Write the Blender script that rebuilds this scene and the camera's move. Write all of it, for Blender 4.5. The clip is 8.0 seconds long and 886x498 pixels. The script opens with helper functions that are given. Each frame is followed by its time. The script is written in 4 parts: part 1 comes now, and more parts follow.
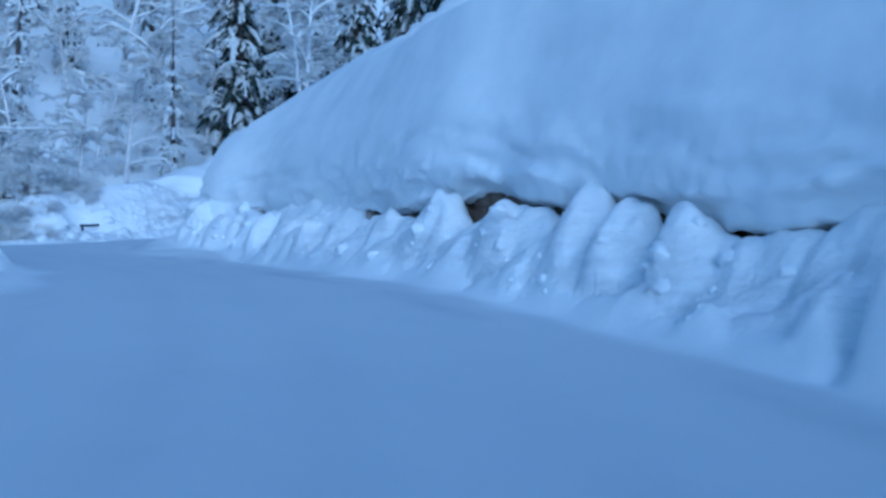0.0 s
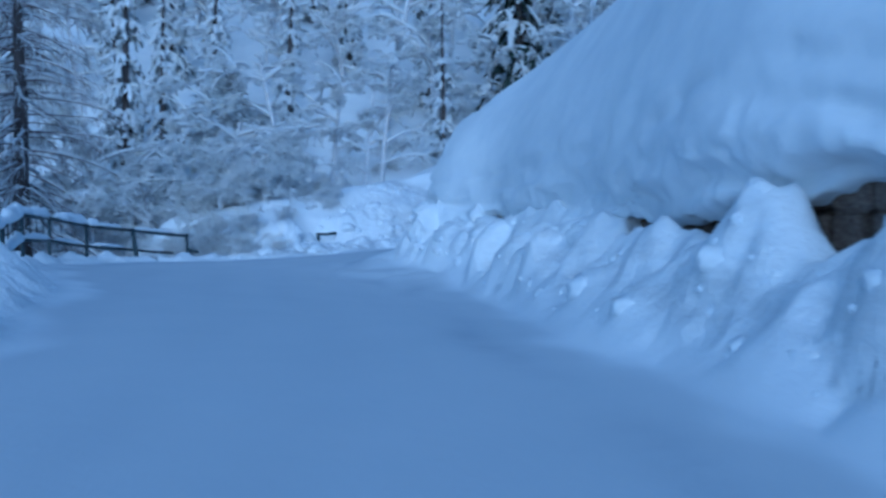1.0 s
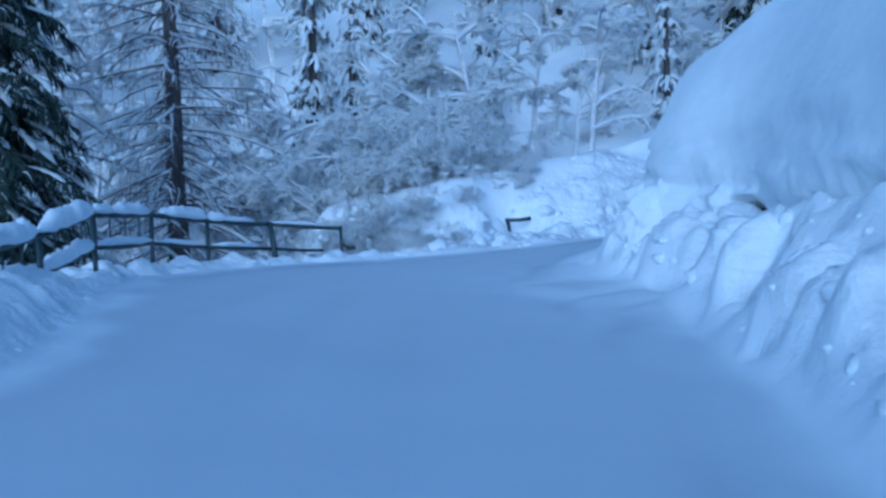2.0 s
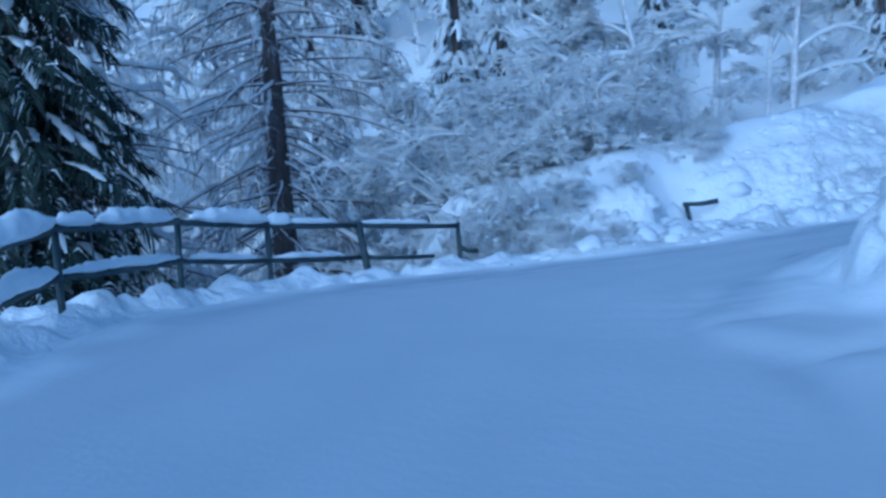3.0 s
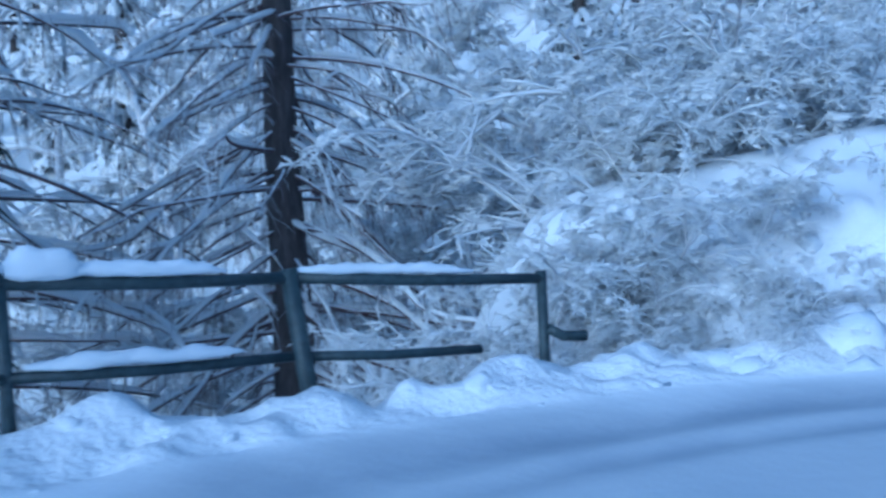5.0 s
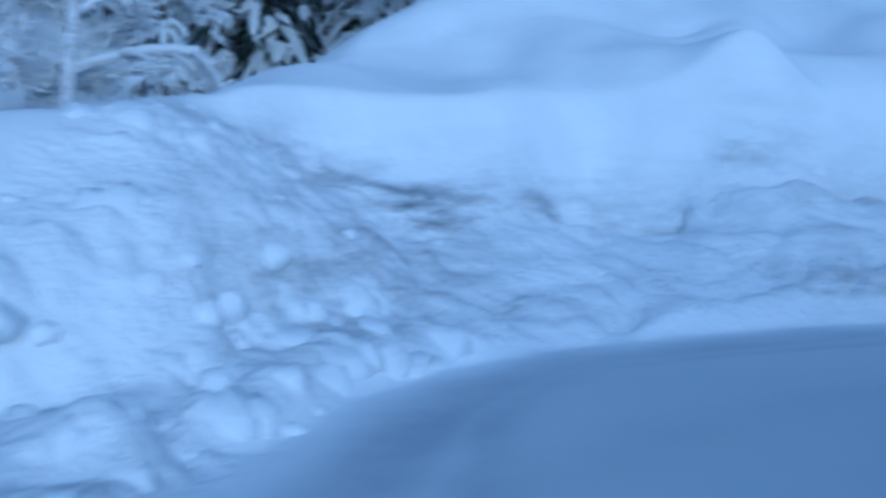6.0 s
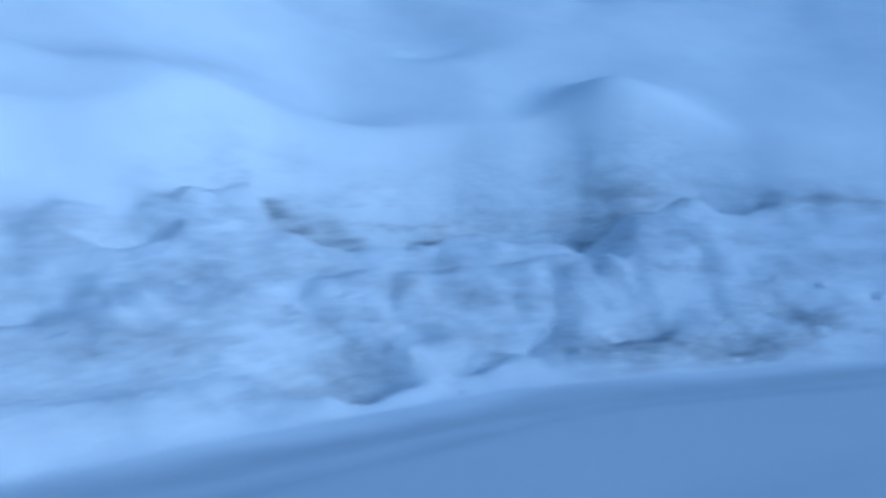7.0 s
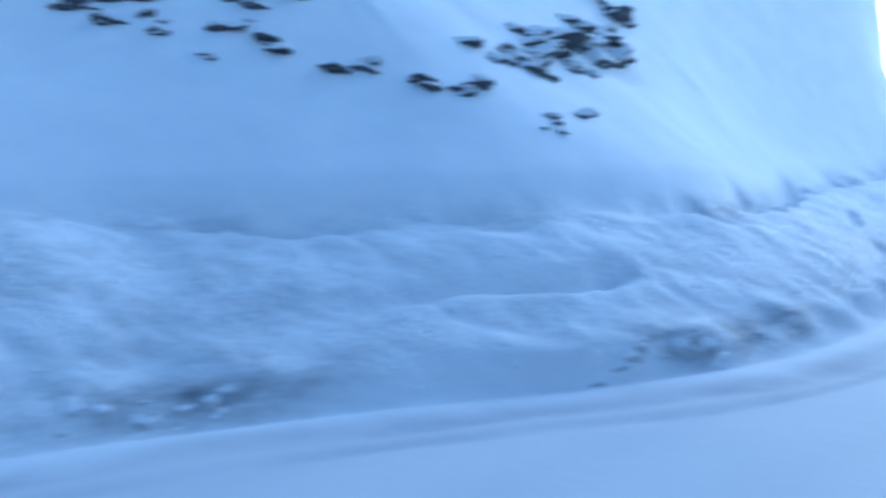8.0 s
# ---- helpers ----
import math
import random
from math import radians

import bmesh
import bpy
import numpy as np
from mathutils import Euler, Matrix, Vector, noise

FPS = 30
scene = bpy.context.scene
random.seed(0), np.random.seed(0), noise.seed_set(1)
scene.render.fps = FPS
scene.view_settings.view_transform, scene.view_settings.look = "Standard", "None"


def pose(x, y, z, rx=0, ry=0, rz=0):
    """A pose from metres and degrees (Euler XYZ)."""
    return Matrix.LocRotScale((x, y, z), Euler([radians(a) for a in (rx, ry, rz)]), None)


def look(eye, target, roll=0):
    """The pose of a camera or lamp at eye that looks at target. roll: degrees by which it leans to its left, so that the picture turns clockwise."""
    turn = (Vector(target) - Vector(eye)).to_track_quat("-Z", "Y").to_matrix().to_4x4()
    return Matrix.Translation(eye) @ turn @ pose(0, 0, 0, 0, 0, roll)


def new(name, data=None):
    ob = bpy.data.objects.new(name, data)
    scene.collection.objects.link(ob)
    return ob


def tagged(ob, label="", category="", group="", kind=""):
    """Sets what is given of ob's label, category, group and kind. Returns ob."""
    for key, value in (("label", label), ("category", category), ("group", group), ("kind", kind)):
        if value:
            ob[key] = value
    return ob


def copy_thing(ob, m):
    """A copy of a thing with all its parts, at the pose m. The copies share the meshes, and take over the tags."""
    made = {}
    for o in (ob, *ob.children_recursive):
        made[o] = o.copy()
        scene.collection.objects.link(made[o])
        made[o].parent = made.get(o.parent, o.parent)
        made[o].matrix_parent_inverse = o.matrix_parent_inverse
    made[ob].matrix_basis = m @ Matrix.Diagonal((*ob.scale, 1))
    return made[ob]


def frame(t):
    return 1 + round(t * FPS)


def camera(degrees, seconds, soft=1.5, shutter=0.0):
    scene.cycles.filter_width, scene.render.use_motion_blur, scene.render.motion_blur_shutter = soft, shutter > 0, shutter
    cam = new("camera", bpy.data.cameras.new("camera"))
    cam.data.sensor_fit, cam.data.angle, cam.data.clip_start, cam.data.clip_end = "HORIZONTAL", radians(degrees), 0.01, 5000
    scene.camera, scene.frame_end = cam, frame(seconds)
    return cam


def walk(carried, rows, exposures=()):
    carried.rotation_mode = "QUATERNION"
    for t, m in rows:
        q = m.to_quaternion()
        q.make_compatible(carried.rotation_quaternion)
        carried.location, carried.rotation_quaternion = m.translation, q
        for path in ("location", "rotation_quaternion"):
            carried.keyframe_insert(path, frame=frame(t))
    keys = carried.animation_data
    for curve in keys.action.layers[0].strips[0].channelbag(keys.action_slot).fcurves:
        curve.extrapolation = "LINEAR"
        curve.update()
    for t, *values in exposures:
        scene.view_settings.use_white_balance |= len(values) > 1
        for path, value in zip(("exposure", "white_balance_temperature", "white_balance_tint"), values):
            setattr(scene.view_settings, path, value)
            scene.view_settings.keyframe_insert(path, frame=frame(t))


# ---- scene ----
from mathutils import Quaternion

cam = camera(50.0, 8.0, soft=2.7, shutter=0.22)

# seconds, eye x y z, yaw, pitch, roll
PATH = [
    (0.00, 0.000, 0.000, 0.000, -0.01, -0.39, 0.19),
    (0.50, 0.165, 3.555, 0.275, 7.97, -1.28, 0.41),
    (1.00, -0.066, 6.832, 0.380, 18.15, -0.54, 1.01),
    (1.50, -0.891, 9.792, 0.672, 26.92, -1.34, 1.54),
    (1.70, -1.235, 10.766, 0.749, 29.63, -1.89, 2.14),
    (2.10, -2.024, 12.764, 0.824, 31.94, -2.07, 2.02),
    (2.45, -2.785, 14.451, 0.868, 34.82, -2.04, 2.56),
    (2.80, -3.614, 15.991, 0.903, 39.28, -2.25, 4.03),
    (3.00, -4.155, 16.756, 0.918, 41.98, -2.59, 4.42),
    (3.50, -5.537, 18.621, 0.970, 47.40, -2.11, 3.88),
    (4.00, -6.942, 20.298, 0.993, 51.40, -1.72, 4.11),
    (4.50, -8.195, 21.729, 1.065, 52.75, -1.88, 3.95),
    (5.00, -9.334, 23.095, 1.102, 49.38, -2.48, 2.69),
    (5.20, -9.613, 23.607, 1.119, 44.43, -2.74, 1.58),
    (5.55, -9.963, 24.988, 1.185, 22.66, -2.28, 0.94),
    (5.90, -9.682, 26.987, 1.278, 0.73, -1.80, 0.93),
    (6.30, -8.444, 29.345, 1.402, -18.85, -1.16, 1.02),
    (6.50, -7.639, 30.116, 1.466, -30.51, -1.26, 1.02),
    (6.70, -6.736, 30.711, 1.526, -42.11, -1.80, 1.61),
    (6.80, -6.187, 30.958, 1.556, -48.60, -1.64, 1.68),
    (6.90, -5.593, 31.151, 1.582, -55.43, -1.68, 1.76),
    (7.00, -4.993, 31.280, 1.604, -62.04, -1.65, 1.95),
    (7.10, -4.376, 31.314, 1.619, -69.54, -1.57, 2.23),
    (7.20, -3.788, 31.283, 1.630, -76.32, -1.51, 2.47),
    (7.30, -3.194, 31.144, 1.643, -83.63, -1.55, 2.67),
    (7.40, -2.607, 30.970, 1.655, -90.79, -1.75, 2.63),
    (7.50, -2.064, 30.796, 1.662, -97.44, -1.96, 2.47),
    (7.60, -1.710, 30.400, 1.660, -104.40, -1.90, 2.40),
    (7.70, -1.410, 29.970, 1.655, -111.40, -1.85, 2.25),
    (7.80, -1.165, 29.500, 1.645, -118.40, -1.75, 2.05),
    (7.90, -0.980, 29.010, 1.630, -125.30, -1.60, 1.80),
    (8.00, -0.850, 28.490, 1.615, -132.00, -1.50, 1.55),
]
walk(cam, [(t, pose(x, y, z, 90 + pitch, roll, yaw)) for t, x, y, z, yaw, pitch, roll in PATH],
     exposures=[(0.0, -0.38, 3850, 0), (0.5, -0.74, 3760, 0), (1.5, -0.48, 3800, 0), (3.0, -0.35, 3800, 0), (3.5, -0.35, 3800, 0), (4.5, 0.04, 3980, 0), (5.2, -0.05, 3950, 0), (6.3, -0.65, 3830, 0), (7.0, -0.2, 3970, 0), (7.5, 0.45, 4180, 0), (8.0, 0.54, 4260, 0)])

# ---- light: a valley in the shade of its mountains under a pale winter sky ----
world = bpy.data.worlds.new("winter_sky")
scene.world = world
world.use_nodes = True
wn, wl = world.node_tree.nodes, world.node_tree.links
sky = wn.new("ShaderNodeTexSky")
sky.sky_type = 'NISHITA'
sky.sun_disc = False
sky.sun_elevation = radians(16)
sky.sun_rotation = radians(160)
wn["Background"].inputs["Strength"].default_value = 0.15
wl.new(sky.outputs[0], wn["Background"].inputs["Color"])
sun = new("sun", bpy.data.lights.new("sun", 'SUN'))
sun.data.energy, sun.data.angle, sun.data.color = 2.2, radians(55), (1.0, 0.95, 0.9)
sun.matrix_world = look((8, -22, 6.7), (0, 0, 0))


# ---- materials ----
def material(name):
    m = bpy.data.materials.new(name)
    m.use_nodes = True
    n = m.node_tree.nodes
    return m, n, m.node_tree.links, n["Principled BSDF"]


def noise_node(n, l, scale, detail=4.0, rough=0.55, coord=None):
    t = n.new("ShaderNodeTexNoise")
    t.inputs["Scale"].default_value, t.inputs["Detail"].default_value, t.inputs["Roughness"].default_value = scale, detail, rough
    if coord:
        l.new(coord, t.inputs["Vector"])
    return t.outputs[0]


def ramp(n, l, src, stops):
    r = n.new("ShaderNodeValToRGB")
    e = r.color_ramp.elements
    while len(e) < len(stops):
        e.new(0.5)
    for el, (p, c) in zip(e, stops):
        el.position, el.color = p, (*c, 1)
    l.new(src, r.inputs[0])
    return r.outputs[0]


def mixc(n, l, fac, a, b):
    x = n.new("ShaderNodeMix")
    x.data_type = 'RGBA'
    for val, sock in ((fac, x.inputs[0]), (a, x.inputs[6]), (b, x.inputs[7])):
        if hasattr(val, "is_linked"):
            l.new(val, sock)
        else:
            sock.default_value = val if isinstance(val, float) else (*val, 1)
    return x.outputs[2]


def maths(n, l, op, a, b):
    x = n.new("ShaderNodeMath")
    x.operation = op
    for val, sock in ((a, x.inputs[0]), (b, x.inputs[1])):
        if hasattr(val, "is_linked"):
            l.new(val, sock)
        else:
            sock.default_value = val
    return x.outputs[0]


def bump(n, l, bsdf, parts):
    """parts: (height, strength, metres), laid over one another."""
    last = None
    for h, strength, dist in parts:
        b = n.new("ShaderNodeBump")
        b.inputs["Strength"].default_value, b.inputs["Distance"].default_value = strength, dist
        l.new(h, b.inputs["Height"])
        if last:
            l.new(last, b.inputs["Normal"])
        last = b.outputs[0]
    l.new(last, bsdf.inputs["Normal"])


def snow_material(name, base=(0.84, 0.86, 0.88), low=(0.74, 0.77, 0.81), fine=0.5, dirt_and_shade=False, through_light=0.0):
    m, n, l, s = material(name)
    co = n.new("ShaderNodeTexCoord").outputs["Object"]
    big = noise_node(n, l, 0.9, 5, 0.6, co)
    mid = noise_node(n, l, 7.0, 5, 0.6, co)
    grain = noise_node(n, l, 60.0, 3, 0.6, co)
    c = mixc(n, l, ramp(n, l, big, [(0.35, (0, 0, 0)), (0.65, (1, 1, 1))]), low, base)
    if dirt_and_shade:
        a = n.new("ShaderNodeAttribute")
        a.attribute_name = "dirt_and_shade"
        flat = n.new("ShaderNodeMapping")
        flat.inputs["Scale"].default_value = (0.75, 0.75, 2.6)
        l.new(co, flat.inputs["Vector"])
        # blotches of dirt, with the shade of the bank's hollows painted in alike
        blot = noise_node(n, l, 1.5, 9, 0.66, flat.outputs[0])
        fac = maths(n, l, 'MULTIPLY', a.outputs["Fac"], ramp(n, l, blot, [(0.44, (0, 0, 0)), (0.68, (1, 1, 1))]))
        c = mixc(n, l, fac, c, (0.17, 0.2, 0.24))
        k = n.new("ShaderNodeAttribute")
        k.attribute_name = "packed"
        c = mixc(n, l, k.outputs["Fac"], c, mixc(n, l, big, (0.61, 0.64, 0.675), (0.68, 0.7, 0.73)))
        b = n.new("ShaderNodeAttribute")
        b.attribute_name = "track"
        c = mixc(n, l, maths(n, l, 'MULTIPLY', b.outputs["Fac"], ramp(n, l, blot, [(0.3, (0.3, 0.3, 0.3)), (0.6, (1, 1, 1))])), c, (0.4, 0.44, 0.51))
    l.new(c, s.inputs["Base Color"])
    s.inputs["Roughness"].default_value = 0.75
    s.inputs["Specular IOR Level"].default_value = 0.25
    parts = [(mid, fine, 0.06), (grain, fine * 0.7, 0.012)]
    if dirt_and_shade:
        parts.append((maths(n, l, 'MULTIPLY', noise_node(n, l, 3.5, 7, 0.7, co), a.outputs["Fac"]), 0.6, 0.15))
    if dirt_and_shade:
        g = n.new("ShaderNodeAttribute")
        g.attribute_name = "crumb"
        parts.append((maths(n, l, 'MULTIPLY', noise_node(n, l, 3.2, 5, 0.55, co), g.outputs["Fac"]), 0.5, 0.2))
        parts.append((maths(n, l, 'MULTIPLY', noise_node(n, l, 11.0, 3, 0.6, co), g.outputs["Fac"]), 0.35, 0.06))
    bump(n, l, s, parts)
    if through_light:
        tr, mx = n.new("ShaderNodeBsdfTranslucent"), n.new("ShaderNodeMixShader")
        tr.inputs["Color"].default_value = (*base, 1)
        mx.inputs[0].default_value = through_light
        l.new(s.outputs[0], mx.inputs[1])
        l.new(tr.outputs[0], mx.inputs[2])
        l.new(mx.outputs[0], n["Material Output"].inputs["Surface"])
    return m


SNOW = snow_material("snow", fine=0.32)
TREE_SNOW = snow_material("fresh_tree_snow", base=(0.95, 0.955, 0.96), low=(0.92, 0.93, 0.94), fine=0.2, through_light=0.45)
SNOW_GROUND = snow_material("ground_snow", base=(0.86, 0.875, 0.89), low=(0.79, 0.81, 0.84), dirt_and_shade=True, fine=0.12)


def plain(name, a, b, scale, rough=0.8, bumpiness=0.4, dist=0.02, stretch=None, dust=0.0):
    m, n, l, s = material(name)
    co = n.new("ShaderNodeTexCoord").outputs["Object"]
    if stretch:
        mp = n.new("ShaderNodeMapping")
        mp.inputs["Scale"].default_value = stretch
        l.new(co, mp.inputs["Vector"])
        co = mp.outputs[0]
    t = noise_node(n, l, scale, 6, 0.65, co)
    u = noise_node(n, l, scale * 0.15, 3, 0.5, co)
    c = mixc(n, l, ramp(n, l, t, [(0.35, (0, 0, 0)), (0.65, (1, 1, 1))]), a, b)
    c = mixc(n, l, maths(n, l, 'MULTIPLY', u, 0.5), c, tuple(0.6 * v for v in a))
    if dust:
        nz = n.new("ShaderNodeSeparateXYZ")
        l.new(n.new("ShaderNodeNewGeometry").outputs["Normal"], nz.inputs[0])
        up = maths(n, l, 'ADD', nz.outputs["Z"], maths(n, l, 'MULTIPLY', t, dust))
        c = mixc(n, l, ramp(n, l, up, [(0.42, (0, 0, 0)), (0.75, (1, 1, 1))]), c, (0.82, 0.84, 0.87))
    l.new(c, s.inputs["Base Color"])
    s.inputs["Roughness"].default_value = rough
    bump(n, l, s, [(t, bumpiness, dist)])
    return m


BARK = plain("bark", (0.05, 0.044, 0.044), (0.135, 0.115, 0.11), 9, 0.9, 0.9, 0.03, (1, 1, 0.25))
FROST_BARK = plain("frosted_bark", (0.52, 0.51, 0.53), (0.88, 0.88, 0.89), 9, 0.9, 0.5, 0.02, None, 1.0)
TWIG = plain("larch_twig", (0.1, 0.07, 0.075), (0.2, 0.145, 0.145), 14, 0.9, 0.3, dust=0.3)
NEEDLE = plain("spruce_needles", (0.012, 0.022, 0.02), (0.04, 0.065, 0.045), 6, 0.7, 0.6)
FROST_NEEDLE = plain("frosted_needles", (0.13, 0.15, 0.155), (0.42, 0.45, 0.47), 5, 0.8, 0.5, 0.02, None, 0.9)
STONE = plain("wall_stone", (0.1, 0.075, 0.06), (0.3, 0.24, 0.19), 7, 0.9, 0.9, 0.03)
ROCK = plain("rock", (0.06, 0.064, 0.08), (0.16, 0.16, 0.18), 6, 0.9, 0.9, 0.03, None, 0.8)
DIRTY_SNOW = plain("dirty_snow", (0.42, 0.44, 0.47), (0.74, 0.76, 0.79), 5, 0.85, 0.6, 0.03, None, 0.5)
STEEL = plain("painted_steel", (0.022, 0.036, 0.044), (0.06, 0.085, 0.095), 18, 0.55, 0.3, 0.005)


# ---- small builders ----
def from_lists(name, verts, faces, mat, parent=None, label="", smooth=True):
    me = bpy.data.meshes.new(name)
    me.from_pydata(verts, [], faces)
    me.update()
    me.materials.append(mat)
    if smooth:
        me.shade_smooth()
    ob = new(name, me)
    if parent:
        ob.parent = parent
    if label:
        ob["label"] = label
    return ob


def tube(V, F, pts, radii, sides=6, cap=True):
    """Adds a tapered tube along pts to the lists V and F."""
    rings = []
    for i, p in enumerate(pts):
        a, b = pts[max(i - 1, 0)], pts[min(i + 1, len(pts) - 1)]
        d = (Vector(b) - Vector(a)).normalized()
        side = d.cross(Vector((0, 0, 1)) if abs(d.z) < 0.95 else Vector((1, 0, 0))).normalized()
        up = side.cross(d)
        base = len(V)
        for k in range(sides):
            w = 2 * math.pi * k / sides
            V.append(tuple(Vector(p) + radii[i] * (math.cos(w) * side + math.sin(w) * up)))
        rings.append(base)
    for r0, r1 in zip(rings, rings[1:]):
        for k in range(sides):
            F.append((r0 + k, r0 + (k + 1) % sides, r1 + (k + 1) % sides, r1 + k))
    if cap:
        F.append(tuple(range(rings[0] + sides - 1, rings[0] - 1, -1)))
        F.append(tuple(range(rings[-1], rings[-1] + sides)))


def ridge(V, F, pts, widths, heights):
    """Snow lying along a branch: a low roof-shaped strip of five points across."""
    rings = []
    for i, p in enumerate(pts):
        a, b = pts[max(i - 1, 0)], pts[min(i + 1, len(pts) - 1)]
        d = (Vector(b) - Vector(a)).normalized()
        side = Vector((d.y, -d.x, 0))
        side = side.normalized() if side.length > 0.05 else Vector((1, 0, 0))
        base = len(V)
        w, h = widths[i], heights[i]
        for sx, sz in ((-1, -0.25), (-0.75, 0.55), (0, 1), (0.75, 0.55), (1, -0.25)):
            V.append(tuple(Vector(p) + side * (sx * w) + Vector((0, 0, sz * h))))
        rings.append(base)
    for r0, r1 in zip(rings, rings[1:]):
        for k in range(5):
            F.append((r0 + k, r0 + (k + 1) % 5, r1 + (k + 1) % 5, r1 + k))
    F.append(tuple(range(rings[0] + 4, rings[0] - 1, -1)))
    F.append(tuple(range(rings[-1], rings[-1] + 5)))


def blob(V, F, centre, sx, sy, sz, rng, rough=0.25, turn=0.0):
    """A lump with an uneven skin: an octahedron cut once, 32 triangles."""
    base = len(V)
    for p in OCTA_V:
        k = 1 + rng.uniform(-rough, rough)
        x, y, z = p[0] * sx * k, p[1] * sy * k, p[2] * sz * k
        V.append((centre[0] + x * math.cos(turn) - y * math.sin(turn), centre[1] + x * math.sin(turn) + y * math.cos(turn), centre[2] + z))
    for f in OCTA_F:
        F.append(tuple(base + i for i in f))


def pad(V, F, pts, width, thick, off, sides=9, uneven=0.5):
    """A lumpy tongue of snow lying along pts, wide and rounded, with worn ends."""
    rings, n = [], len(pts)
    for i, p in enumerate(pts):
        a, b = Vector(pts[max(i - 1, 0)]), Vector(pts[min(i + 1, n - 1)])
        d = (b - a).normalized()
        side = Vector((d.y, -d.x, 0))
        side = side.normalized() if side.length > 0.05 else Vector((1, 0, 0))
        up = side.cross(d)
        if up.z < 0:
            up = -up
        u = i / (n - 1)
        end = max(0.12, min(1, 5 * u, 5 * (1 - u))) ** 0.6
        rings.append(len(V))
        for k in range(sides):
            w = 2 * math.pi * k / sides
            c, s = math.cos(w), math.sin(w)
            q = Vector(p) + side * c * width + up * s * thick
            m = end * (1 + uneven * noise.noise(q / (1.3 * width + 0.02) + Vector((off, 0, 0))) + 0.5 * uneven * noise.noise(q / (0.5 * width + 0.01) + Vector((0, off, 0))))
            V.append(tuple(Vector(p) + side * c * width * m + up * (s * thick * m * (1.0 if s > 0 else 0.35) + thick * 0.2)))
    for r0, r1 in zip(rings, rings[1:]):
        for k in range(sides):
            F.append((r0 + k, r0 + (k + 1) % sides, r1 + (k + 1) % sides, r1 + k))
    F.append(tuple(range(rings[0] + sides - 1, rings[0] - 1, -1)))
    F.append(tuple(range(rings[-1], rings[-1] + sides)))


def refine(path, k=3):
    """The same bent line with k times as many points."""
    return [tuple(v) for v in smooth_line(path, 1e9 if k < 2 else max(0.02, (Vector(path[0]) - Vector(path[1])).length / k))]


def clump(V, F, centre, size, squash, off):
    """An uneven lump, 80 triangles."""
    base = len(V)
    for p in LUMP_V:
        v = Vector(p)
        k = size * (1 + 0.45 * noise.noise(v * 1.4 + Vector((off, 0, 0))) + 0.3 * noise.noise(v * 3.2 + Vector((0, off, 0))))
        V.append((centre[0] + v.x * k, centre[1] + v.y * k, centre[2] + v.z * k * squash))
    for f in LUMP_F:
        F.append(tuple(base + i for i in f))


def octa(cuts=1):
    bm = bmesh.new()
    bmesh.ops.create_icosphere(bm, subdivisions=cuts, radius=1.0)
    vs = [tuple(v.co) for v in bm.verts]
    fs = [tuple(v.index for v in f.verts) for f in bm.faces]
    bm.free()
    return vs, fs


OCTA_V, OCTA_F = octa()
LUMP_V, LUMP_F = octa(2)


# ---- the lie of the land ----
def smooth_line(points, step=0.25):
    """A Catmull-Rom line through the points."""
    P = [np.array(p, float) for p in points]
    P = [2 * P[0] - P[1]] + P + [2 * P[-1] - P[-2]]
    out = []
    for a, b, c, d in zip(P, P[1:], P[2:], P[3:]):
        k = max(2, int(np.linalg.norm(c - b) / step))
        for u in np.arange(k) / k:
            out.append(0.5 * (2 * b + (c - a) * u + (2 * a - 5 * b + 4 * c - d) * u * u + (3 * b - a - 3 * c + d) * u ** 3))
    out.append(P[-2])
    return np.array(out)


# the road's middle with its height
ROAD = smooth_line([(1, -40, -3.0), (0.3, -8, -1.8), (-0.5, 0, -1.3), (-1.2, 6.8, -0.92), (-3.0, 12.2, -0.5), (-5.2, 16.6, -0.39), (-7.6, 20.1, -0.31),
                    (-9.2, 22.9, -0.21), (-9.8, 24.7, -0.13), (-9.3, 27.4, 0.0), (-7.7, 30.0, 0.16), (-5.0, 31.4, 0.29), (-1.8, 30.9, 0.33),
                    (0.9, 28.4, 0.3), (2.0, 24.4, 0.3), (2.1, 19.6, 0.35), (3.4, 14.5, 0.5), (5.6, 8.8, 0.8), (12, -23, 3)], 0.5)
INNER = smooth_line([(4.4, -45), (4.2, -10), (3.7, 2), (2.8, 6.5), (1.8, 9), (0.4, 12), (-1.3, 15.0), (-2.7, 18.2), (-4.1, 21), (-5.3, 23.2), (-6.75, 24.6),
                     (-7.4, 26.0), (-6.9, 27.4), (-5.2, 28.1), (-3.0, 27.5), (-1.1, 25.2), (0.1, 22.4), (0.8, 19), (2.0, 14.5), (4.3, 8.5), (6.1, 3), (8.2, -8), (10.4, -24)], 0.25)
